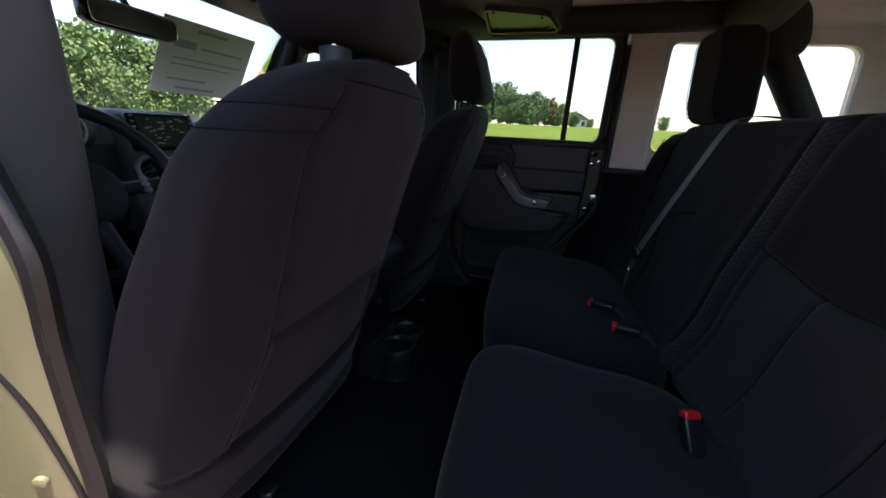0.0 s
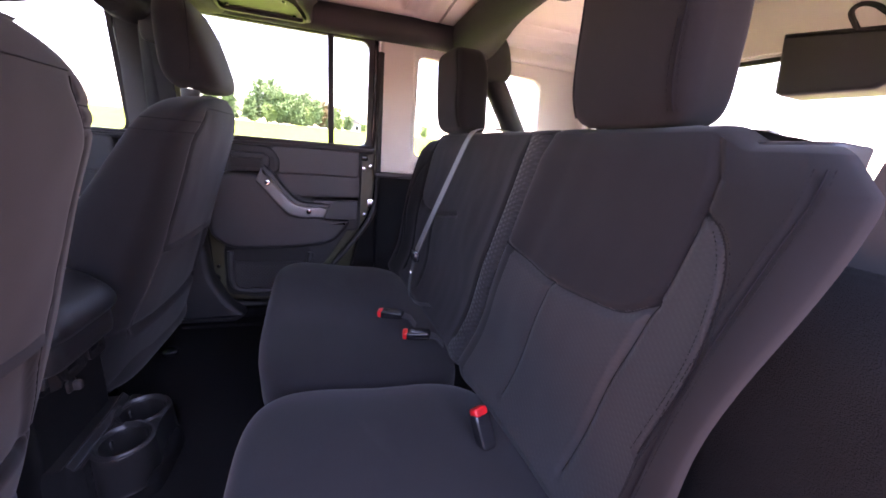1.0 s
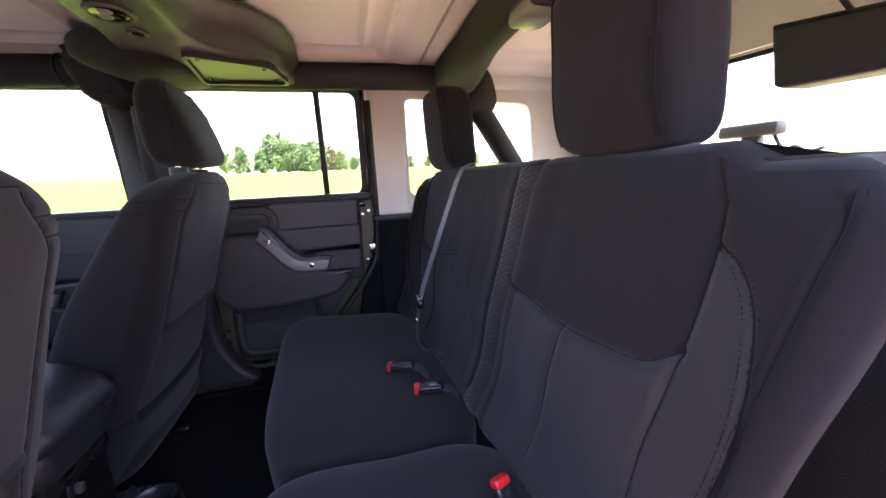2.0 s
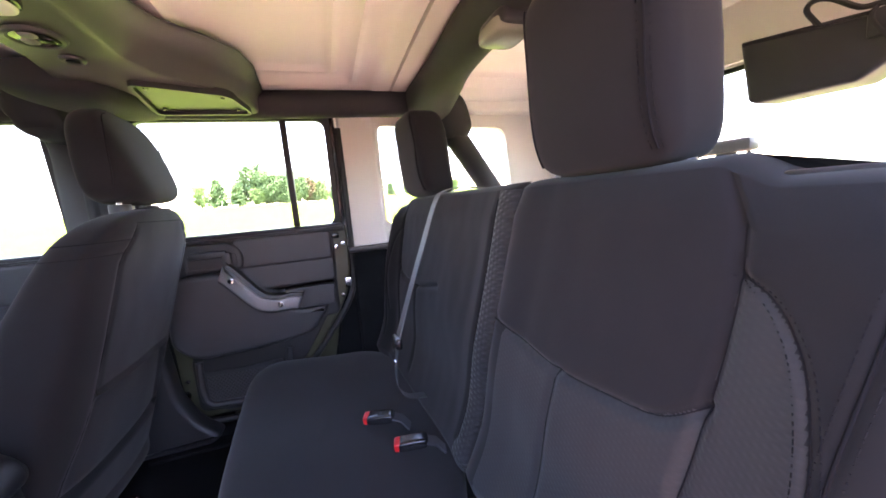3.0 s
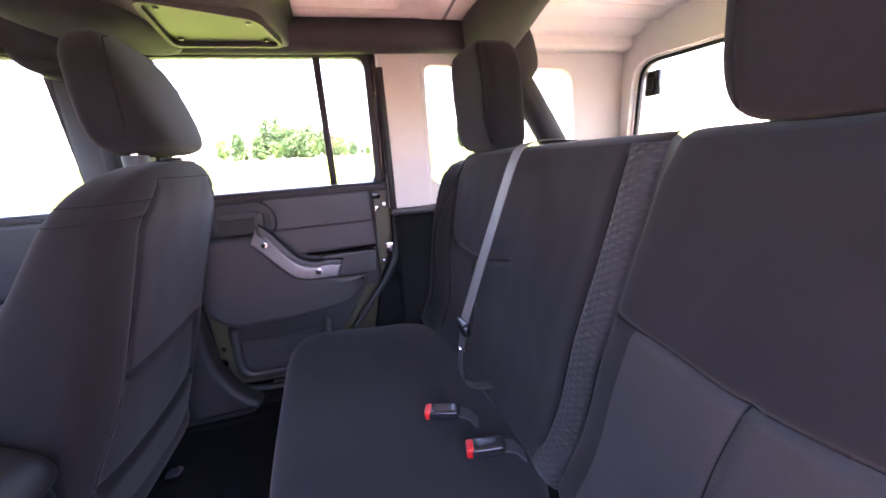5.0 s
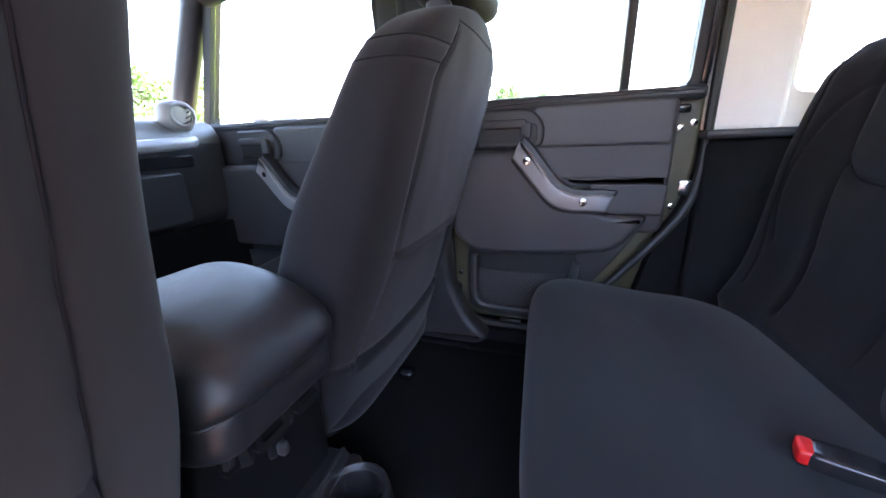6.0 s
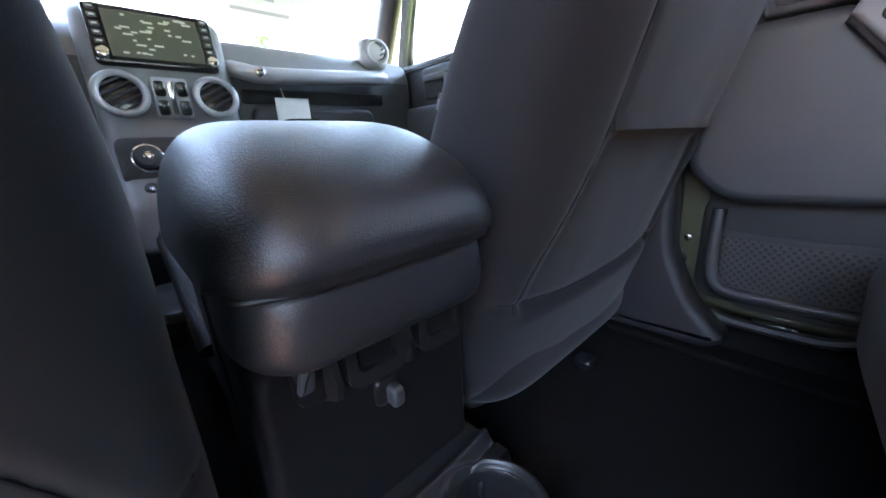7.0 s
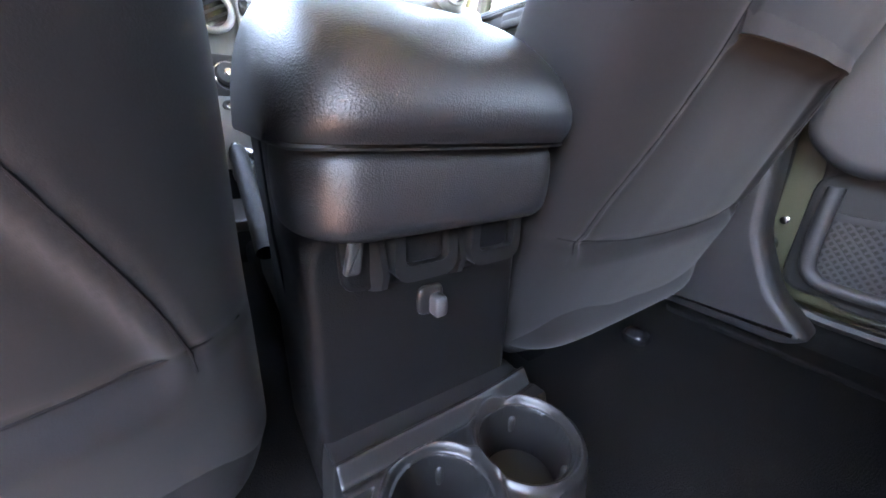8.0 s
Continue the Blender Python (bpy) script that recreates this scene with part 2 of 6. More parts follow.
def rounded(points, r=0.02, n=4):
    """A flat outline with its corners rounded; r: one radius, or one for each corner."""
    out, m = [], len(points)
    for i in range(m):
        a, b, c = (Vector((*points[(i + k) % m], 0)) for k in (-1, 0, 1))
        q = r[i] if isinstance(r, (list, tuple)) else r
        u, w = a - b, c - b
        q = min(q, 0.45 * u.length, 0.45 * w.length)
        p0, p1 = b + u.normalized() * q, b + w.normalized() * q
        for k in range(n + 1):
            s = k / n
            p = p0 * (1 - s) ** 2 + b * 2 * s * (1 - s) + p1 * s * s
            out.append((p.x, p.y))
    return out


def slab(outline, lo, hi, axis="y", bevel=0.004, seg=2, hold=0.0012):
    """An outline given thickness along an axis, its face edges rounded. axis y: outline is (x, z); x: (y, z); z: (x, y)."""
    put = {"y": lambda a, b, c: (a, c, b), "x": lambda a, b, c: (c, a, b), "z": lambda a, b, c: (a, b, c)}[axis]
    cx, cy = sum(p[0] for p in outline) / len(outline), sum(p[1] for p in outline) / len(outline)
    bevel = min(bevel, 0.45 * abs(hi - lo))

    def ring(inset, c):
        res = []
        m = len(outline)
        for i in range(m):
            a, b, d = (Vector((*outline[(i + k) % m], 0)) for k in (-1, 0, 1))
            t = (d - a)
            if t.length < 1e-9:
                t = Vector((1, 0, 0))
            nrm = Vector((t.y, -t.x, 0)).normalized()
            if nrm.dot(Vector((b.x - cx, b.y - cy, 0))) < 0 and SIGN[0] == 0:
                nrm = -nrm
            elif SIGN[0] < 0:
                nrm = -nrm
            p = b - nrm * inset
            res.append(put(p.x, p.y, c))
        return res

    area = sum(outline[i][0] * outline[(i + 1) % len(outline)][1] - outline[(i + 1) % len(outline)][0] * outline[i][1] for i in range(len(outline)))
    SIGN[0] = 1 if area > 0 else -1
    s = 1 if hi > lo else -1
    rings = [ring(bevel + hold, lo)] if hold else []
    for k in range(seg + 1):
        a = math.pi / 2 * k / seg
        rings.append(ring(bevel * (1 - math.sin(a)), lo + s * bevel * (1 - math.cos(a))))
    for k in range(seg + 1):
        a = math.pi / 2 * k / seg
        rings.append(ring(bevel * (1 - math.cos(a)), hi - s * bevel * (1 - math.sin(a))))
    if hold:
        rings.append(ring(bevel + hold, hi))
    return loft(rings)


SIGN = [0]


def frame_slab(outer, inner, lo, hi, axis="y"):
    """A flat frame between two outlines of equal point count, with thickness."""
    put = {"y": lambda a, b, c: (a, c, b), "x": lambda a, b, c: (c, a, b), "z": lambda a, b, c: (a, b, c)}[axis]
    bm = bmesh.new()
    n = len(outer)
    v = [[bm.verts.new(put(*p, c)) for p in o] for o, c in ((outer, lo), (outer, hi), (inner, hi), (inner, lo))]
    for a, b in zip(v, v[1:] + v[:1]):
        for i in range(n):
            j = (i + 1) % n
            bm.faces.new((a[i], a[j], b[j], b[i]))
    return bm


def disc(centre, normal, r, depth, n=24, bevel=0.002):
    """A short round plug with softened rims."""
    c, w = Vector(centre), Vector(normal).normalized()
    q = w.to_track_quat("Z", "Y")
    rings = []
    for rr, h in ((r, 0), (r, depth - bevel), (r - bevel * 0.3, depth - bevel * 0.3), (r - bevel, depth)):
        rings.append([c + q @ Vector((rr * math.cos(a), rr * math.sin(a), h)) for a in (2 * math.pi * k / n for k in range(n))])
    return loft(rings)


def ring_tube(centre, normal, r, thick, n=28, k=8):
    """A torus."""
    c, q = Vector(centre), Vector(normal).normalized().to_track_quat("Z", "Y")
    bm = bmesh.new()
    rows = []
    for i in range(n):
        a = 2 * math.pi * i / n
        rows.append([bm.verts.new(c + q @ Vector(((r + thick * math.cos(b)) * math.cos(a), (r + thick * math.cos(b)) * math.sin(a), thick * math.sin(b))))
                     for b in (2 * math.pi * j / k for j in range(k))])
    for i in range(n):
        for j in range(k):
            bm.faces.new((rows[i][j], rows[(i + 1) % n][j], rows[(i + 1) % n][(j + 1) % k], rows[i][(j + 1) % k]))
    return bm


def pad(x0, x1, y0, y1, z0, z1, p=4.0, n=40, rows=24, shape=None):
    """A stuffed block: a superellipsoid between two corners, bent by shape(u, v, w, point)."""
    c = Vector(((x0 + x1) / 2, (y0 + y1) / 2, (z0 + z1) / 2))
    h = Vector((abs(x1 - x0) / 2, abs(y1 - y0) / 2, abs(z1 - z0) / 2))

    def pw(v, e):
        return math.copysign(abs(v) ** e, v)
    bm = bmesh.new()
    grid = []
    for i in range(rows + 1):
        la = -math.pi / 2 + math.pi * i / rows
        row = []
        for j in range(n):
            lo = 2 * math.pi * j / n
            u = (pw(math.cos(la), 2 / p) * pw(math.cos(lo), 2 / p), pw(math.cos(la), 2 / p) * pw(math.sin(lo), 2 / p), pw(math.sin(la), 2 / p))
            q = Vector((c.x + h.x * u[0], c.y + h.y * u[1], c.z + h.z * u[2]))
            if shape:
                q = shape(*u, q)
            row.append(q)
        grid.append(row)
    rws = [[bm.verts.new(q) for q in row] for row in grid[1:-1]]
    lo_v, hi_v = bm.verts.new(grid[0][0]), bm.verts.new(grid[-1][0])
    for a, b in zip(rws, rws[1:]):
        for j in range(n):
            bm.faces.new((a[j], a[(j + 1) % n], b[(j + 1) % n], b[j]))
    for j in range(n):
        bm.faces.new((lo_v, rws[0][(j + 1) % n], rws[0][j]))
        bm.faces.new((hi_v, rws[-1][j], rws[-1][(j + 1) % n]))
    return bm


# ---- outdoors ----
def rise(x, y):
    """The height of the field: level round the car, rising towards the trees on the passenger side."""
    d = math.hypot(x, y)
    s = min(max((d - 8) / 66, 0), 1)
    up = min(max((y / max(d, 1) - 0.1) / 0.6, 0), 1)
    return (0.5 + 2.9 * up * up * (3 - 2 * up)) * s * s * (3 - 2 * s) + 0.02 * math.sin(x * 0.11) * min(d / 20, 1)


def build_ground():
    bm = bmesh.new()
    rads = [0, 3, 6, 10, 16, 24, 34, 46, 60, 78, 110, 170, 300, 700, 2500]
    n = 72
    rows = []
    for r in rads[1:]:
        rows.append([bm.verts.new((r * math.cos(2 * math.pi * k / n), r * math.sin(2 * math.pi * k / n),
                                   rise(r * math.cos(2 * math.pi * k / n), r * math.sin(2 * math.pi * k / n)))) for k in range(n)])
    c = bm.verts.new((0, 0, 0))
    for k in range(n):
        bm.faces.new((c, rows[0][k], rows[0][(k + 1) % n]))
    for a, b in zip(rows, rows[1:]):
        for k in range(n):
            bm.faces.new((a[k], b[k], b[(k + 1) % n], a[(k + 1) % n]))
    ob = part("ground", bm, GRASS)
    tagged(ob, "bright mown grass field rising gently to the trees", "ground", kind="structure")
    lot = part("pavement", slab(rounded([(-5, -4), (4, -4), (4, 2.6), (-5, 2.6)], 1.0), 0.003, 0.02, "z", 0.004), ASPHALT)
    tagged(lot, "red-brown paved drive under the parked vehicle", "pavement", kind="structure")


def make_tree(name, height, spread, leaf, seed, label, conifer=False):
    """A tapered trunk with limbs, and a crown of many small leaf clumps."""
    rng = random.Random(seed)
    ob = thing(name, (0, 0, 0), label, "tree", "trees along the field")
    ob["off"] = (0.0, 0.0, 0.0)
    h = height
    trunk = [tube([(0, 0, 0), (0.05 * h * 0.2, 0, h * 0.3), (0, 0.02 * h, h * 0.65), (0, 0, h * 0.9)], 0.1, 8, [0.028 * h, 0.022 * h, 0.012 * h, 0.004 * h])]
    tips = []
    for k in range(22):
        z = h * (0.06 + 0.80 * k / 22)
        a = k * 2.4 + rng.uniform(-0.4, 0.4)
        reach = spread * ((1.05 - z / h) * 1.2 if conifer else (0.55 + 0.45 * math.sin(math.pi * min(1, z / h * 1.05)))) * rng.uniform(0.7, 1.0)
        e = Vector((reach * math.cos(a), reach * math.sin(a), z + (0.02 if conifer else 0.16) * h))
        trunk.append(tube([(0, 0, z), e * 0.5 + Vector((0, 0, z * 0.5)), e], 0.1, 5, [0.01 * h, 0.007 * h, 0.002 * h]))
        for f in (0.35, 0.6, 0.8, 1.0):
            tips.append((Vector((0, 0, z)).lerp(e, f), f))
    part("trunk", merge(*trunk), BARK, ob)
    bm = bmesh.new()
    for c, f in tips:
        for _ in range(44):
            o = Vector((rng.gauss(0, 1), rng.gauss(0, 1), rng.gauss(0, 0.8))) * spread * 0.17
            p = c + o
            s = h * rng.uniform(0.02, 0.044)
            u = Vector((rng.gauss(0, 1), rng.gauss(0, 1), rng.gauss(0, 1))).normalized()
            w = u.cross(Vector((rng.gauss(0, 1), rng.gauss(0, 1), rng.gauss(0, 1)))).normalized()
            q = [bm.verts.new(p + d) for d in (u * s, w * s * 0.6, -u * s * 0.8, -w * s * 0.6)]
            bm.faces.new(q)
    part("crown", bm, leaf, ob, smooth=False)
    return ob


def plant(ob, x, y, scale=1.0, turn=0.0, first=False):
    m = Matrix.Translation((x, y, rise(x, y) - 0.1)) @ Matrix.Rotation(turn, 4, "Z")
    if first:
        ob.matrix_basis = m @ Matrix.Scale(scale, 4)
        return ob
    c = copy_thing(ob, m)
    c.scale = (scale, scale, scale)
    return c


def build_woods():
    big = make_tree("tree", 8.5, 3.2, LEAF, 11, "broad leafy green tree at the field's edge")
    tall = make_tree("tree", 7.0, 2.2, LEAF, 12, "dense dark green tree at the field's edge", conifer=True)
    rust = make_tree("tree", 6.0, 1.9, LEAF2, 13, "tree with russet brown leaves at the field's edge")
    pale = make_tree("tree", 5.5, 2.2, LEAF3, 14, "light green young tree at the field's edge")
    plant(big, -10.6, 66, 0.78, 0.3, True)
    plant(tall, -7.0, 67, 0.78, 1.0, True)
    plant(rust, -2.6, 69, 0.78, 2.0, True)
    plant(pale, -0.1, 71, 0.70, 0.5, True)
    rng = random.Random(5)
    for x, y, k, s in ((-15.5, 64, 1, 0.55), (-17.6, 63, 3, 0.5), (-12.6, 64, 1, 0.45), (-9.6, 63, 3, 0.45), (-8.2, 64, 0, 0.45), (-5.7, 65, 1, 0.48), (-4.4, 66, 3, 0.46), (-3.6, 67, 0, 0.42), (-13.4, 68, 3, 0.6), (-9.0, 66, 0, 0.5), (-5, 69, 0, 0.5), (-1.5, 71, 1, 0.5), (-9.4, 70, 3, 0.6), (-6.0, 73, 1, 0.5),
                       (0.9, 80, 3, 0.32), (2.6, 84, 0, 0.30), (6.2, 86, 3, 0.34), (9, 80, 3, 0.40), (12, 78, 0, 0.38), (15.5, 82, 1, 0.40), (20, 84, 3, 0.42), (26, 76, 0, 0.42), (30, 78, 3, 0.45),
                       (-24, 12, 3, 1.0), (-22, 9.5, 3, 0.8), (-26, 15.5, 3, 1.0), (-25, 18.5, 3, 0.9), (-21, 12.5, 3, 0.6), (-20, 15, 3, 0.55), (-30, 9, 0, 0.9), (-27, 2, 3, 1.0), (-29, -5, 1, 1.0), (-26, -10, 0, 0.9), (-33, 15, 3, 1.0), (-22, 5.5, 3, 0.55), (-21, -1.5, 3, 0.5)):
        plant((big, tall, rust, pale)[k], x, y, s * (1.25 if y > 50 else 1.0) * rng.uniform(0.92, 1.08), rng.uniform(0, 6))
    # a small white house beyond the field
    z = rise(3.9, 88)
    ob = thing("house", (3.9, 88, z), "small white house with a grey roof far off", "house")
    part("wall", box(2.1, 5.7, 86, 91, z - 0.2, z + 2.0, 0.02), WHITEWALL, ob)
    part("roof", loft([[(1.8, y, z + 1.9), (3.9, y, z + 3.3), (6.0, y, z + 1.9)] for y in (85.7, 91.3)]), ROOFING, ob, smooth=False)
    for x in (2.7, 4.5):
        part("window", box(x, x + 0.6, 85.95, 86.05, z + 0.6, z + 1.5, 0.01), GLOSSBLACK, ob)
    # far wooded hills along the horizon
    bm = bmesh.new()
    rows = [[], []]
    for k in range(181):
        a = 2 * math.pi * k / 180
        r = 900
        hgt = 14 + 9 * math.sin(3 * a + 0.6) + 5 * math.sin(7 * a) + 3 * math.sin(17 * a + 1)
        rows[0].append(bm.verts.new((r * math.cos(a), r * math.sin(a), -5)))
        rows[1].append(bm.verts.new((r * 1.08 * math.cos(a), r * 1.08 * math.sin(a), max(hgt, 4))))
    for k in range(180):
        bm.faces.new((rows[0][k], rows[0][k + 1], rows[1][k + 1], rows[1][k]))
    tagged(part("far_woods", bm, HILL), "low blue-green wooded hills on the horizon", "hills", kind="stuff")


def build_wall():
    """A plain unseen wall, added to cut the light from the driver's side of the drive."""
    ob = part("wall_light_block", slab(rounded([(-9, -0.1), (9, -0.1), (9, 1.8), (-9, 1.8)], 0.02), -3.25, -3.0, "y", 0.02), BLOCKERWALL)
    tagged(ob, "unseen dark brown wall added to block light beside the drive", "wall", kind="structure")


build_ground()
build_wall()
build_woods()


# ---- seats ----
def ease(v, lo, hi):
    s = min(max((v - lo) / (hi - lo), 0), 1)
    return s * s * (3 - 2 * s)


SLANT = -0.10


def bench_front(y, z, y_in, y_out, lines):
    """Local x of the front face of a rear backrest: y_in is its edge at the split, y_out its outer edge."""
    y_in += SLANT * (z - 1.12)
    x = -0.062 + 0.29 * (z - 0.80) - 0.09 * (z - 0.80) ** 2
    x += 0.018 * math.exp(-((z - 0.90) / 0.10) ** 2)
    wing = ease(0.15 - abs(y - y_out), 0, 0.13)
    x -= 0.034 * wing * (0.5 + 0.5 * ease(z, 1.34, 1.1))
    x -= 0.010 * ease(0.10 - abs(y - y_in), 0, 0.08)
    x += 0.0022 * noise.noise(Vector((3.0, 9 * y, 6 * z))) + 0.0009 * noise.noise(Vector((7.0, 24 * y, 15 * z)))
    if lines:
        x += float(pressed(np.array([y]), np.array([z]), lines)[0])
    return x


def pressed(ys, zs, lines):
    """The depth to which the seams press a grid of points."""
    out = np.zeros(ys.shape)
    for ln, depth, wide in lines:
        best = np.full(ys.shape, 9.0)
        curve = smooth_line([(0, y, z) for y, z in ln], 5)
        for p, q in zip(curve, curve[1:]):
            dy, dz = q.y - p.y, q.z - p.z
            t = np.clip(((ys - p.y) * dy + (zs - p.z) * dz) / (dy * dy + dz * dz + 1e-12), 0, 1)
            best = np.minimum(best, np.hypot(ys - p.y - t * dy, zs - p.z - t * dz))
        out += depth * np.exp(-(best / wide) ** 2)
    return out


def backrest(y_in, y_out, z0, z1, lines, thick=0.125, n=150, rows=190):
    """A rear backrest as a closed skin, with seams pressed into its front."""
    lo, hi = min(y_in, y_out), max(y_in, y_out)
    sign = 1 if y_out > 0 else -1
    grid, spans = [], []
    for i in range(rows + 1):
        v = i / rows
        v = 0.5 - 0.5 * math.cos(math.pi * v) if v < 0.06 or v > 0.9 else v
        z = z0 + (z1 - z0) * v
        top = max(0.0, (z - (z1 - 0.034)) / 0.034)
        low = max(0.0, ((z0 + 0.04) - z) / 0.04)
        shut = math.sqrt(max(0.0, 1 - top * top)) * math.sqrt(max(0.0, 1 - low * low))
        corner = 0.085
        cut = 0.0
        if z > z1 - corner:
            cut = corner - math.sqrt(max(0, corner ** 2 - (z - (z1 - corner)) ** 2))
        a, b = lo, hi
        if y_out < y_in:
            a += cut * 0.9
            b += SLANT * (z - 1.12) - cut * 0.12
        else:
            b -= cut * 0.9
            a += SLANT * (z - 1.12) + cut * 0.12
        waist = 0.034 * ease(z, 1.27, 0.98)
        a, b = (a + waist, b) if y_out < y_in else (a, b - waist)
        spans.append((z, a, b, shut))
        us = [math.copysign(abs(-1 + 2 * k / (n - 1)) ** 0.85, -1 + 2 * k / (n - 1)) for k in range(n)]
        grid.append([((a + b) / 2 + (b - a) / 2 * u, z) for u in us])
    ys = np.array([[p[0] for p in r] for r in grid])
    zs = np.array([[p[1] for p in r] for r in grid])
    dent = pressed(ys, zs, lines)
    rings = []
    for i, (z, a, b, shut) in enumerate(spans):
        ring = []
        for k, u in enumerate(us):
            y = ys[i][k]
            f = bench_front(y, z, y_in, y_out, [])
            e = (1 - abs(u) ** 9) ** 0.4 * shut
            c = f + thick * (0.18 + 0.30 * (1 - shut))
            ring.append((c - (c - f) * e + dent[i][k] * e, y, z))
        for k in range(n - 1, -1, -6):
            u = -1 + 2 * k / (n - 1)
            y = (a + b) / 2 + (b - a) / 2 * u
            if sign * u > 0:
                y -= 0.105 * abs(u) ** 2.5 * sign
            f = bench_front(y, z, y_in, y_out, [])
            e = (1 - abs(u) ** 10) ** 0.35 * shut
            c = f + thick * (0.18 + 0.30 * (1 - shut))
            ring.append((c + (f + thick - c) * e, y, z))
        rings.append(ring)
    return loft(rings)


def stitches(line3, gap=0.0056, length=0.004, r=0.0005):
    """A row of thread stitches along a line in space."""
    pts = [Vector(p) for p in line3]
    many, run = [], 0.0
    for a, b in zip(pts, pts[1:]):
        seg = (b - a).length
        while run < seg:
            p = a.lerp(b, run / seg)
            q = a.lerp(b, min(1, (run + length) / seg))
            if (q - p).length > 1e-4:
                many.append(tube([p, q], r, 5))
            run += gap
        run -= seg
    return merge(*many)


def on_front(line, y_in, y_out, lines, off=-0.001, n=10):
    flat = smooth_line([(0, y, z) for y, z in line], n)
    dent = pressed(np.array([p.y for p in flat]), np.array([p.z for p in flat]), lines)
    return [(bench_front(p.y, p.z, y_in, y_out, []) + float(d) + off, p.y, p.z) for p, d in zip(flat, dent)]


def headrest(ob, y, zlo, x0, x1, w, h, label=""):
    """A padded head restraint on two steel posts."""
    def bend(u, v, t, q):
        q.x -= 0.018 * t * abs(t)
        k = 1 - 0.10 * max(0, t) ** 2
        q.y = y + (q.y - y) * k
        return q
    hd = part("headrest", pad(x0, x1, y - w / 2, y + w / 2, zlo, zlo + h, 5.5, 48, 28, bend), CLOTH, ob, label)
    for s in (-1, 1):
        line = []
        for k in range(25):
            t = -0.86 + 1.72 * k / 24
            line.append((x0 + 0.0004 - 0.018 * t * abs(t) + 0.018 * abs(t) ** 6, y + s * w * 0.40 * (1 - 0.10 * max(0, t) ** 2), zlo + h / 2 + h / 2 * t))
        part("seam", tube(line, 0.0014, 6), THREAD, hd)
        for d in (0.007, -0.007) if s < 0 else ():
            part("stitching", stitches([(px - 0.0006, py + d, pz) for px, py, pz in line], 0.0085, 0.006, 0.0008), THREAD, hd)
        part("headrest_post", tube([((x0 + x1) / 2 + 0.03, y + s * 0.075, zlo - 0.03), ((x0 + x1) / 2 + 0.02, y + s * 0.075, zlo + 0.05)], 0.006, 10), CHROME, ob)
        part("post_sleeve", disc(((x0 + x1) / 2 + 0.03, y + s * 0.075, zlo - 0.006), (0, 0, 1), 0.016, 0.016, 16), PLASTIC, ob)
    return hd


BENCH = (0.42, 0.0, 0.0)
TURN = 4.0
SPLIT = -0.133


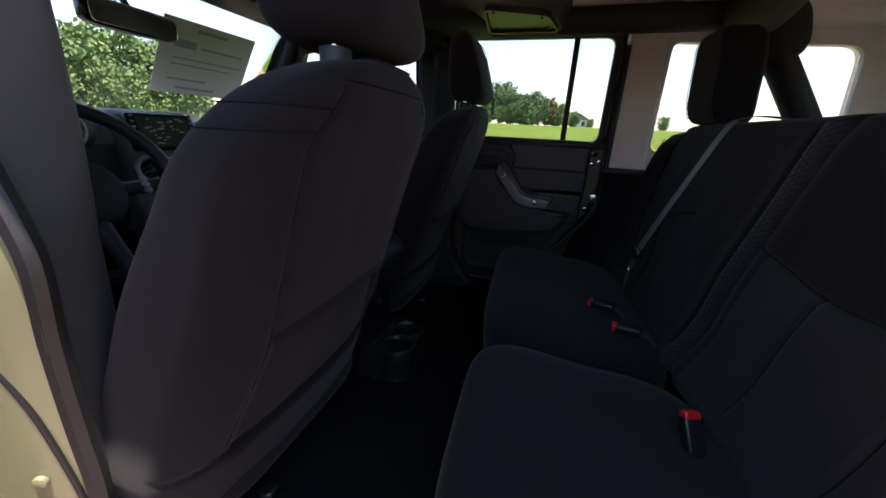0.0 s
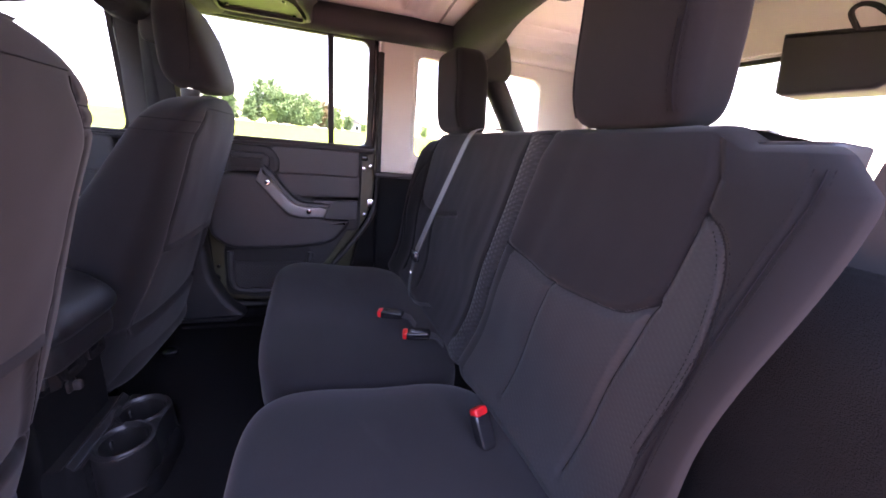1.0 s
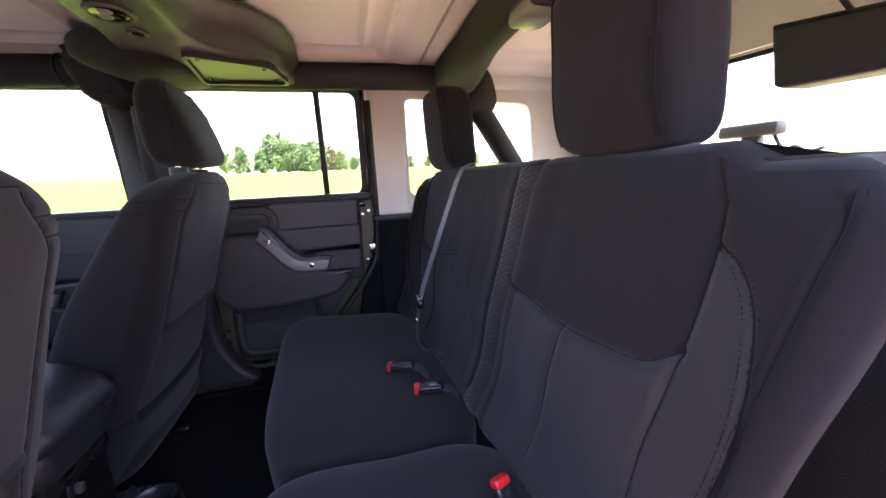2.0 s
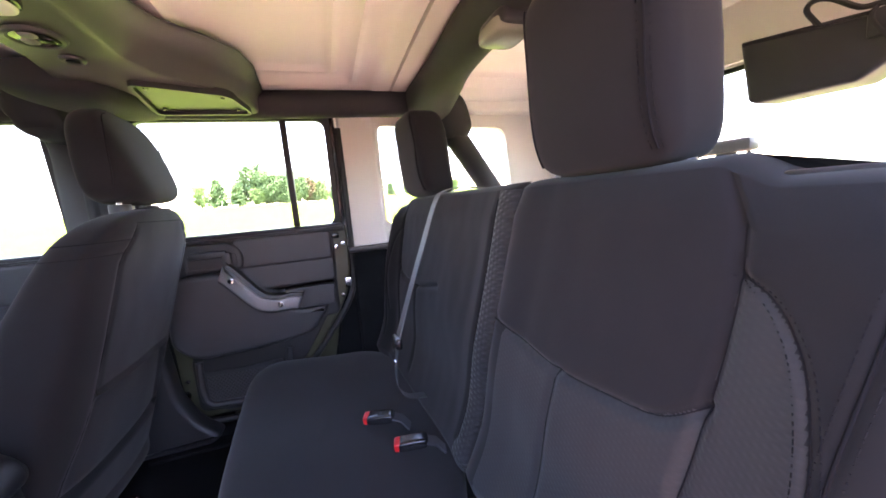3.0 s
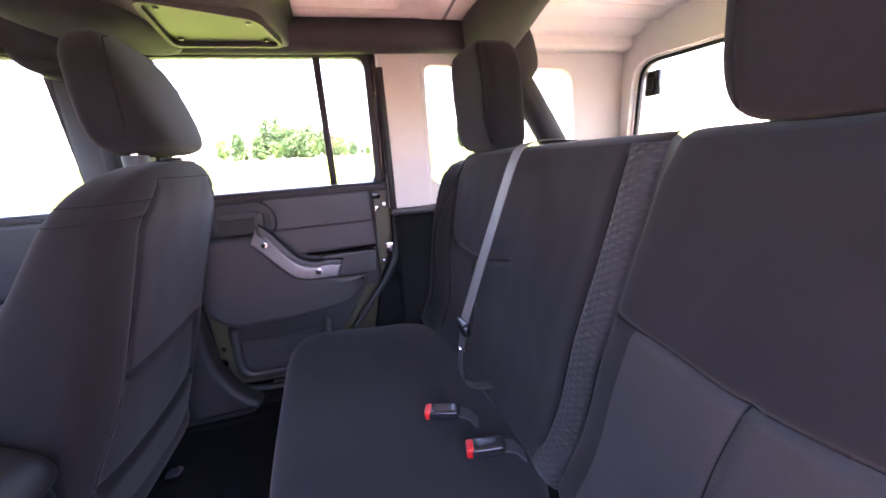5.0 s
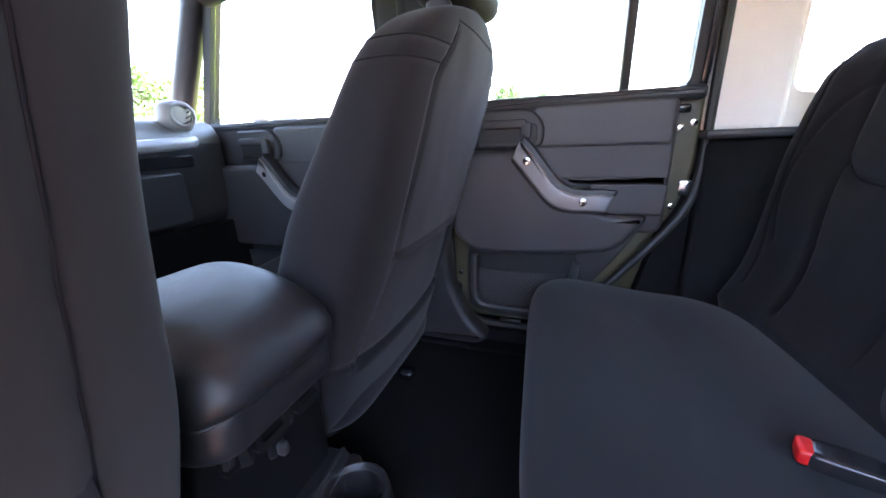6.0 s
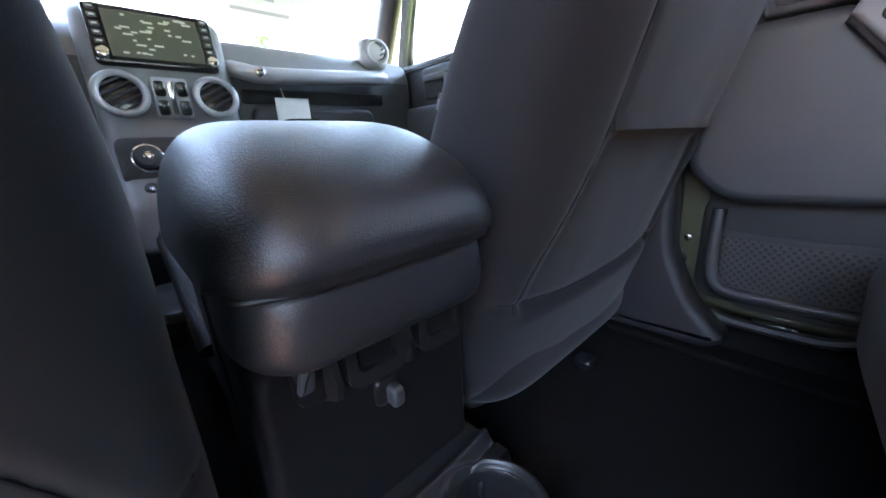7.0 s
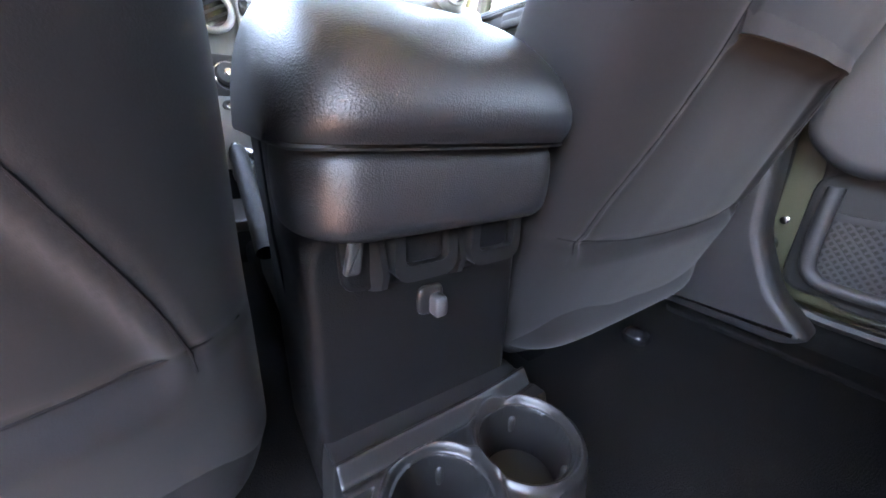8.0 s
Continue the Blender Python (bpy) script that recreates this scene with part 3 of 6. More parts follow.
def rear_seat(name, y_in, y_out, head_y, label):
    s = 1 if y_out > y_in else -1
    ob = thing(name, BENCH, label, "seat", "rear bench seats", turn=TURN)
    a, b = y_in + s * 0.004, y_out
    inner = y_out - s * 0.135
    vee = [(inner - s * 0.353, 1.110), (inner - s * 0.259, 1.090), (inner - s * 0.192, 1.081), (inner - s * 0.114, 1.084), (inner - s * 0.050, 1.092), (inner - s * 0.007, 1.122)]
    ybr = [(inner - s * 0.192, 1.081), (inner - s * 0.203, 1.01), (inner - s * 0.210, 0.944), (inner - s * 0.216, 0.84)]
    side = [(inner - s * 0.002, 1.325), (inner + s * 0.001, 1.28), (inner + s * 0.003, 1.236), (inner + s * 0.0, 1.18), (inner - s * 0.007, 1.122), (inner - s * 0.016, 1.058), (inner - s * 0.03, 0.97), (inner - s * 0.04, 0.84)]
    band = 0.042 if s < 0 else 0.047
    edge = [(a + SLANT * (z - 1.12) + s * band, z) for z in (1.32, 1.27, 1.15, 1.03, 0.93, 0.84)]
    arc = [(inner + s * 0.006, 1.242), (inner + s * 0.026, 1.232), (inner + s * 0.044, 1.213), (inner + s * 0.060, 1.18), (inner + s * 0.071, 1.12), (inner + s * 0.068, 1.05), (inner + s * 0.05, 0.96)]
    outer = [(y_out - s * 0.040, 1.318), (y_out - s * 0.038, 1.27), (y_out - s * 0.043, 1.225), (y_out - s * 0.052, 1.15), (y_out - s * 0.058, 1.09), (y_out - s * 0.068, 0.98), (y_out - s * 0.075, 0.86)]
    lines = [(vee, 0.008, 0.0065), (ybr, 0.0045, 0.007), (side, 0.008, 0.0065), (edge, 0.007 if s > 0 else 0.0, 0.006), (arc, 0.0035, 0.004), (outer, 0.0025, 0.004)]
    bm = backrest(a, b, 0.775, 1.347, lines)

    def sloped(p):
        """The outer shoulder lies a little lower than the rest of the top."""
        return Vector((p[0], p[1], p[2] - 0.022 * ease(s * (p[1] - inner), -0.035, 0.02) * ease(p[2], 1.25, 1.335)))
    def across(line, z):
        """How far from the split a seam runs at a height."""
        pts = sorted((zz, s * (yy - y_in)) for yy, zz in line)
        return float(np.interp(z, [p[0] for p in pts], [p[1] for p in pts]))
    for f in bm.faces:
        c = f.calc_center_median()
        d = s * (c.y - y_in)
        q = s * (c.y - a - SLANT * (c.z - 1.12)) < band and c.z < 1.32
        dip = sorted((s * (yy - y_in), zz) for yy, zz in vee)
        inset = across(edge, c.z) < d < across(side, c.z) and c.z < float(np.interp(d, [p[0] for p in dip], [p[1] for p in dip]))
        inset |= across(side, c.z) < d < across(arc, c.z) and c.z < 1.24
        f.material_index = (1 if q and s > 0 else 2 if inset and s < 0 else 0) if c.x < bench_front(c.y, c.z, a, b, []) + 0.03 else 0
    for vert in bm.verts:
        vert.co = sloped(vert.co)
    bk = part("backrest", bm, [CLOTH, QUILT, FAINTQUILT], ob)
    for ln in (vee, ybr, side, edge) if s > 0 else (vee, ybr, side):
        part("seam", tube([sloped(p) for p in on_front(ln, a, b, lines, 0.0005)], 0.0013, 6), THREAD, bk)
    for ln in (arc, outer):
        part("seam", tube([sloped(p) for p in on_front(ln, a, b, lines, 0.0005)], 0.0011, 6), THREAD, bk)
        for d in (0.008, -0.008):
            part("stitching", stitches([sloped(p) for p in on_front([(y + d, z) for y, z in ln], a, b, lines, -0.0016)]), THREAD, bk)
    # a plastic lid over the folding latch, let into the shoulder
    y0, y1 = sorted((inner + s * 0.006, y_out - s * 0.055))
    part("latch_cover", slab(rounded([(0.092, y0), (0.165, y0), (0.165, y1), (0.092, y1)], 0.012), 1.300, 1.3265, "z", 0.004, 3), PLASTIC, ob, "black plastic latch cover on the shoulder")
    headrest(ob, head_y, 1.343, 0.048, 0.155, 0.230, 0.25)

    # cushion
    lo, hi = sorted((y_in + s * 0.004, y_out + s * 0.01))

    def bend(u, v, t, q):
        if t > 0:
            q.z += 0.030 * ease(-u, -0.3, 0.8) - 0.02 * ease(u, 0.3, 1)
            q.z += 0.010 * (1 - v * v)
            q.z += 0.003 * noise.noise(Vector((8 * q.x, 7 * q.y, 1.0)))
            gx = abs(u + 0.10)
            q.z -= 0.008 * math.exp(-(gx / 0.035) ** 2) * ease(t, 0.4, 0.9)
        if u < 0:
            q.x += 0.05 * ease(-t, -0.2, 1)
        return q
    part("cushion", pad(-0.495, -0.01, lo, hi, 0.63, 0.812, 5.2, 96, 40, bend), CLOTH, ob)
    part("seat_frame", box(-0.42, -0.02, lo + 0.05, hi - 0.05, 0.56, 0.64, 0.01), PLASTIC, ob)
    for yy in (lo + 0.09, hi - 0.09):
        for xx in (-0.38, -0.06):
            part("leg", box(xx - 0.015, xx + 0.015, yy - 0.02, yy + 0.02, 0.548, 0.575, 0.004), RUBBER, ob)
    return ob


rear_seat("rear_bench", SPLIT, -0.632, -0.322, "dark grey cloth rear seat, narrower driver side section with headrest")
rear_seat("rear_bench", SPLIT, 0.64, 0.395, "dark grey cloth rear seat, wider passenger side section with headrest")


def front_seat(name, cy, shift, label):
    """A bucket seat seen from behind: the back leans rearwards to its top."""
    ob = thing(name, (shift - 0.40, cy, 0.50), label, "seat", "front seats")

    def rear_x(z):
        return shift - 0.422 + 0.33 * (z - 0.63)

    def panel(z):
        """Half the width of the sewn rear panel at a height."""
        return 0.170 + 0.042 * ease(1.0 - z, 0.0, 0.2) - 0.05 * ease(z, 1.25, 1.335)

    def ring(z, n=180):
        v = (z - 0.635) / (1.365 - 0.635)
        hw = 0.258 - (0.02 if cy > 0 else 0.036) * ease(z, 0.80, 1.22)
        top = max(0.0, (z - 1.23) / 0.135)
        hw *= max(0.05, 1 - min(top, 1) ** 2.5) ** 0.42
        bot = max(0.0, (0.70 - z) / 0.065)
        hw *= 1 - 0.16 * bot ** 2.5
        th = 0.165 - 0.055 * v
        th *= math.sqrt(max(0.02, 1 - min(top, 1) ** 4)) * math.sqrt(max(0.10, 1 - min(1, bot) ** 4))
        xr = rear_x(z) - 0.020 * top ** 3 - 0.018 * bot ** 2
        wing = 0.03 + 0.13 * ease(1.34 - z, 0.0, 0.30)
        out = []
        for k in range(n):
            a = 2 * math.pi * k / n
            c, s = math.cos(a), math.sin(a)
            p = 3.0
            u = math.copysign(abs(c) ** (2 / p), c)
            w = math.copysign(abs(s) ** (2 / p), s)
            y = hw * w
            if cy < 0 and w < 0:
                y += 0.03 * w * ease(1.36 - z, 0.0, 0.15) * ease(z, 0.64, 0.80)
            if cy < 0 and w > 0:
                y -= 0.016 * w * ease(1.02 - z, 0.0, 0.2)
            if u < 0:
                x = xr - th * 0.5 + th * 0.5 * u + wing * u * abs(w) ** 3
            else:
                x = xr - th * 0.5 + th * 0.5 * u
                live = ease(z, 0.78, 0.81) * (1 - ease(z, 1.31, 1.335))
                d = abs(y) - panel(z)
                x -= 0.0032 * math.exp(-(d / 0.0042) ** 2) * live
                x -= 0.012 * ease(-d, 0.0, 0.02) * ease(1.0 - z, 0.004, 0.02) * live
                x -= 0.004 * math.exp(-((z - 0.80 - 0.02 * (abs(w) ** 3)) / 0.006) ** 2)
                x -= 0.003 * math.exp(-((z - 1.30) / 0.005) ** 2) * ease(d, 0.0, 0.01)
                x -= 0.003 * math.exp(-((z - 1.275) / 0.005) ** 2) * ease(d, 0.0, 0.01)
            x += 0.0025 * noise.noise(Vector((cy, 9 * y, 6 * z))) + 0.0009 * noise.noise(Vector((cy + 5, 22 * y, 16 * z)))
            out.append((x, cy + y, z))
        return out
    zs = [0.635 + (1.365 - 0.635) * (0.5 - 0.5 * math.cos(math.pi * k / 220)) for k in range(221)]
    bk = part("backrest", loft([ring(z) for z in zs]), CLOTH, ob)

    def back_at(w, z, off=0.0003):
        r = ring(z, 360)
        near = sorted((p for p in r if p[0] > rear_x(z) - 0.085), key=lambda p: p[1])
        for p, q in zip(near, near[1:]):
            if p[1] - cy <= w <= q[1] - cy and q[1] > p[1]:
                f = (w + cy - p[1]) / (q[1] - p[1])
                return (p[0] + f * (q[0] - p[0]) + off, cy + w, z)
        want = near[0] if w < 0 else near[-1]
        return (want[0] + off, want[1], want[2])
    for s in (-1, 1):
        part("seam", tube([back_at(s * panel(z), z) for z in (0.80 + 0.012 * k for k in range(45))], 0.0009, 6), THREAD, bk)
        for z in (1.300, 1.275):
            wrap = [p for p in ring(z, 144) if s * (p[1] - cy) > panel(z)]
            wrap.sort(key=lambda p: p[0])
            part("seam", tube([(p[0], p[1] + s * 0.0006, p[2]) for p in wrap], 0.0009, 6), THREAD, bk)
    part("seam", tube([back_at(panel(1.335) * (k / 14 - 1), 1.333) for k in range(29)], 0.0008, 6), THREAD, bk)
    part("seam", tube([back_at(0.235 * (k / 14 - 1), 0.80 + 0.02 * abs(k / 14 - 1) ** 3) for k in range(29)], 0.0009, 6), THREAD, bk)
    pocket = [back_at(0.168 * (k / 14 - 1), 1.0, 0.002 - 0.001 * abs(k / 14 - 1)) for k in range(29)]
    part("map_pocket_hem", strap(pocket, (0, 0, 1), 0.015, 0.003), CLOTH, bk)

    def bend(u, v, t, q):
        q.x -= (0.032 if u > 0 else 0.004) * t * abs(u)
        if u > 0:
            q.x -= 0.012 * max(0, t) ** 2
        q.y = cy + (q.y - cy) * (1 - 0.14 * max(0, t) ** 2)
        return q
    x = rear_x(1.36)
    hd = part("headrest", pad(x - (0.125 if cy > 0 else 0.165), x - 0.022, cy - 0.13, cy + 0.13, 1.376, 1.582, 4.2, 48, 28, bend), CLOTH, ob)
    for s in (-1, 1):
        part("seam", tube([(x - 0.078 + 0.032 * (1 - abs(t) ** 5), cy + s * 0.1285 * (1 - 0.14 * max(0, t) ** 2) * (1 - abs(t) ** 8), 1.479 + 0.101 * t) for t in (-0.9 + 0.09 * k for k in range(21))], 0.0012, 6), THREAD, hd)
        part("headrest_post", tube([(x - 0.07, cy + s * 0.07, 1.32), (x - 0.07, cy + s * 0.07, 1.43)], 0.0065, 10), CHROME, ob)
        part("post_sleeve", disc((x - 0.07, cy + s * 0.07, 1.357), (0, 0, 1), 0.02, 0.018, 16), PLASTIC, ob)

    def sag(u, v, t, q):
        if t > 0:
            q.z += 0.03 * abs(v) ** 3 + 0.03 * ease(-u, 0.2, 1)
        return q
    part("cushion", pad(shift - 0.93, shift - 0.40, cy - 0.245, cy + 0.245, 0.63, 0.82, 6.0, 64, 30, sag), CLOTH, ob)
    part("seat_base", box(shift - 0.86, shift - 0.52, cy - 0.20, cy + 0.20, 0.585, 0.645, 0.012), PLASTIC, ob)
    for s in (-1, 1):
        part("seat_rail", box(shift - 0.90, shift - 0.50, cy + s * 0.095 - 0.022, cy + s * 0.095 + 0.022, 0.548, 0.59, 0.006), GLOSSBLACK, ob)
        if s * cy > 0:
            part("rail_cap", pad(shift - 0.46, shift - 0.415, cy + s * 0.095 - 0.02, cy + s * 0.095 + 0.02, 0.548, 0.578, 3, 20, 12), GLOSSBLACK, ob)
    return ob


front_seat("bucket_seat", 0.338, 0.01, "dark grey cloth front passenger seat with seam-trimmed back")
front_seat("bucket_seat", -0.408, 0.03, "dark grey cloth driver seat with seam-trimmed back")


# ---- vehicle body ----
body = thing("vehicle_body", (0, 0, 0.5), "pale olive green painted steel body with black carpeted floor", "vehicle", kind="structure")
part("floor_pan", slab(rounded([(-1.7, -0.74), (1.3, -0.74), (1.3, 0.74), (-1.7, 0.74)], 0.03), 0.42, 0.55, "z", 0.006), CARPET, body, "black carpeted floor")
part("tunnel", slab(rounded([(-1.25, -0.125), (-0.25, -0.11), (-0.25, 0.045), (-1.25, 0.065)], 0.03), 0.53, 0.612, "z", 0.03, 4), CARPET, body, "carpeted transmission tunnel")
part("kick_panel", box(-1.23, -1.19, -0.72, 0.72, 0.49, 0.93, 0.006), CARPET, body, "black carpeted panel under the dashboard")
part("firewall", slab(rounded([(-0.74, 0.48), (0.74, 0.48), (0.74, 1.05), (-0.74, 1.05)], 0.02), -1.66, -1.60, "x", 0.01), CARPET, body)
# outer jamb in the body paint darkened for shade
part("door_jamb", slab(rounded([(-1.35, 0.44), (0.60, 0.44), (0.60, 1.20), (-1.35, 1.20)], 0.02), 0.768, 0.785, "y", 0.004), SHADEGREEN, body)
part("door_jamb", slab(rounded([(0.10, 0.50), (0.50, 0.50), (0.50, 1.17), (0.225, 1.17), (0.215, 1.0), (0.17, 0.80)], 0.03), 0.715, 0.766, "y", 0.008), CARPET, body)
for s in (-1, 1):
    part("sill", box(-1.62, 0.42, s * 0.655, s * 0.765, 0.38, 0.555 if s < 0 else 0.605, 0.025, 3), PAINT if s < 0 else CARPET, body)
    part("sill_plate", slab(rounded([(-0.46, s * 0.60), (0.30, s * 0.60), (0.30, s * 0.70), (-0.46, s * 0.70)], 0.02), 0.556, 0.568, "z", 0.004, 3), CARPET, body, "black plastic scuff plate")
    part("rear_quarter", slab(rounded([(0.76 if s < 0 else 0.28, 0.40), (1.30, 0.40), (1.30, 1.17), (0.76 if s < 0 else 0.28, 1.17)], 0.03), s * 0.74, s * 0.775, "y", 0.01), PAINT, body)
    part("wheel_housing", slab(rounded([(0.44 if s > 0 else 0.80, 0.48), (1.28, 0.48), (1.28, 0.86), (1.10, 0.98), (0.64 if s > 0 else 0.82, 0.98), (0.48 if s > 0 else 0.80, 0.82)], 0.08), s * 0.56, s * 0.742, "y", 0.03, 3), RUBBER, body)
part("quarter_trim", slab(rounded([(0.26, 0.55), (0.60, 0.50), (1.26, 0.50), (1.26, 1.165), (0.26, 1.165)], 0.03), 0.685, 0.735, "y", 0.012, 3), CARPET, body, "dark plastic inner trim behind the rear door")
part("quarter_cap", box(0.25, 1.20, 0.66, 0.745, 1.158, 1.178, 0.008), PLASTIC, body)
part("cargo_carpet", slab(rounded([(0.60, 0.55), (0.70, 0.55), (0.72, 1.12), (0.66, 1.12)], 0.02), -0.70, -0.665, "y", 0.01), FLECK, body, "flecked grey cargo carpet")
part("quarter_trim", slab(rounded([(0.70, 0.50), (1.26, 0.50), (1.26, 1.19), (0.70, 1.19)], 0.03), -0.735, -0.68, "y", 0.012, 3), PLASTIC, body)
part("wheel_arch_trim", slab(rounded([(0.60, 0.52), (0.90, 0.52), (0.90, 1.15), (0.66, 1.20), (0.61, 1.12)], [0.03, 0.03, 0.03, 0.05, 0.08]), -0.70, -0.49, "y", 0.035, 4), CARPET, body, "dark carpeted wheel arch cover")
# rear edge of the open door's frame: a bright painted flange with a seal
part("door_flange", slab(rounded([(0.56, 0.62), (0.62, 0.62), (0.675, 0.95), (0.675, 1.18), (0.63, 1.18), (0.625, 0.97)], 0.02), -0.77, -0.70, "y", 0.006), PAINT, body)
part("door_seal", tube(smooth_line([(0.60, -0.69, 0.58), (0.64, -0.69, 0.75), (0.685, -0.69, 0.95), (0.70, -0.69, 1.2), (0.70, -0.69, 1.5), (0.68, -0.69, 1.66)]), 0.013, 8), RUBBER, body)
# passenger B pillar with its inner trim and seals
part("b_pillar", box(-0.53, -0.40, 0.665, 0.765, 0.50, 1.64, 0.015), PAINT, body)
part("b_pillar_trim", slab(rounded([(-0.56, 0.575), (-0.27, 0.575), (-0.235, 0.60), (-0.30, 0.66), (-0.345, 0.76), (-0.36, 0.95), (-0.50, 0.95), (-0.52, 0.75)], 0.03), 0.60, 0.672, "y", 0.018, 3), PLASTIC, body, "dark plastic lower pillar trim sweeping onto the sill")
part("b_pillar_trim", box(-0.54, -0.42, 0.625, 0.668, 0.92, 1.62, 0.015), PLASTIC, body)
part("door_seal", tube(smooth_line([(-0.18, 0.674, 0.617), (-0.264, 0.674, 0.622), (-0.328, 0.675, 0.652), (-0.358, 0.675, 0.74), (-0.366, 0.68, 0.87), (-0.370, 0.68, 0.95), (-0.374, 0.69, 1.25), (-0.375, 0.685, 1.6)]), 0.011, 8), RUBBER, body)
part("door_seal", tube(smooth_line([(-0.18, 0.674, 0.617), (-0.09, 0.676, 0.626), (0.015, 0.68, 0.70), (0.128, 0.69, 0.83), (0.232, 0.695, 0.972), (0.262, 0.70, 1.08), (0.264, 0.70, 1.25), (0.262, 0.69, 1.62)]), 0.011, 8), RUBBER, body)
# driver B pillar: painted skin outside, seal and daylight-lightened trim inside
LINE = ((0.42, -0.47, -0.55), (0.60, -0.465, -0.543), (0.75, -0.458, -0.537), (0.83, -0.448, -0.525), (0.93, -0.447, -0.514), (1.04, -0.440, -0.503), (1.13, -0.426, -0.496), (1.18, -0.436, -0.486), (1.24, -0.457, -0.476), (1.335, -0.474, -0.469), (1.43, -0.492, -0.468), (1.66, -0.52, -0.468))
part("b_pillar", loft([[(x, y, z) for x, y in rounded([(-0.70, -0.765), (xo - 0.105, -0.775), (xo - 0.004, -0.716), (-0.70, -0.716)], 0.014, 3)] for z, xo, xi in LINE]), PAINT, body)
part("b_pillar_trim", loft([[(x, y, z) for x, y in rounded([(-0.68, -0.714), (xo, -0.714), (xi, -0.615), (-0.68, -0.615)], 0.018, 4)] for z, xo, xi in LINE]), LITPILLAR, body)
part("door_seal", tube(smooth_line([(xo - 0.002, -0.714, z) for z, xo, xi in LINE]), 0.013, 8), RUBBER, body)
for x, y, z in ((-0.533, -0.764, 0.904), (-0.497, -0.743, 0.842), (-0.535, -0.765, 0.745)):
    part("bolt", disc((x, y, z), (0.504, -0.863, 0.0), 0.0085, 0.006, 16, 0.003), PAINT, body, "painted hinge bolt head")
part("panel_joint", tube(smooth_line(((-0.530, -0.763, 1.091), (-0.502, -0.747, 1.029), (-0.482, -0.735, 0.951), (-0.469, -0.728, 0.85), (-0.463, -0.725, 0.77))), 0.0035, 8), RUBBER, body)
part("door_hinge", tube(smooth_line(((-0.585, -0.792, 0.960), (-0.588, -0.794, 0.884), (-0.588, -0.794, 0.821), (-0.582, -0.790, 0.74))), 0.009, 10), GREYPLASTIC, body, "grey hinge seal strip")
part("door_check_strap", strap([(-0.436, -0.722, 1.085), (-0.437, -0.722, 1.057), (-0.441, -0.722, 1.03)], (1, 0, 0), 0.012, 0.004), CHROME, body)
part("door_skin", slab(rounded([(-1.30, 0.50), (-0.69, 0.50), (-0.69, 1.25), (-1.30, 1.25)], 0.05), -0.77, -0.735, "y", 0.012), PAINT, body, "olive green front door skin")
part("door_window_frame", frame_slab(rounded([(-1.27, 1.24), (-0.69, 1.24), (-0.69, 1.67), (-1.06, 1.67)], 0.03), rounded([(-1.20, 1.27), (-0.74, 1.27), (-0.74, 1.63), (-1.04, 1.63)], 0.03), -0.755, -0.715), RUBBER, body)
part("cowl", slab(rounded([(-1.80, 1.0), (-1.48, 1.18), (-1.46, 1.22), (-1.80, 1.14)], 0.02), -0.76, 0.76, "y", 0.01), PAINT, body)
part("hood", slab(rounded([(-2.75, 1.05), (-1.68, 1.15), (-1.68, 0.50), (-2.75, 0.55)], 0.04), -0.62, 0.62, "y", 0.02), PAINT, body)
for s in (-1, 1):
    part("windshield_pillar", tube([(-1.47, s * 0.70, 1.20), (-1.32, s * 0.69, 1.46), (-1.18, s * 0.68, 1.70)], 0.040, 12), PAINT if s < 0 else PLASTIC, body)
part("windshield_header", box(-1.22, -1.02, -0.67, 0.67, 1.675, 1.74, 0.015), PLASTIC, body)
ws = part("windshield", loft([[(-1.47, -0.665, 1.22), (-1.47, 0.665, 1.22)], [(-1.33, -0.66, 1.45), (-1.33, 0.66, 1.45)], [(-1.19, -0.655, 1.69), (-1.19, 0.655, 1.69)]], caps=False, closed=False), WINDSHIELD, body)
ws.visible_shadow = False
for x in (-1.05, 0.95):
    for s in (-1, 1):
        w = thing("wheel", (x - 0.42, s * 0.80, 0.0), "black off-road tyre on a dark rim", "wheel", "wheels")
        part("tyre", ring_tube((x - 0.42, s * 0.80, 0.38), (0, 1, 0), 0.27, 0.115, 36, 12), RUBBER, w)
        part("rim", disc((x - 0.42, s * 0.74, 0.38), (0, s, 0), 0.2, 0.09, 28, 0.02), SILVER, w)
part("underbody", box(-2.6, 1.2, -0.45, 0.45, 0.30, 0.43, 0.03), RUBBER, body)

# ---- hardtop ----
top = thing("hardtop", (0, 0, 1.18), "cream inner hardtop with ribbed roof panels and side glass", "roof", kind="structure")


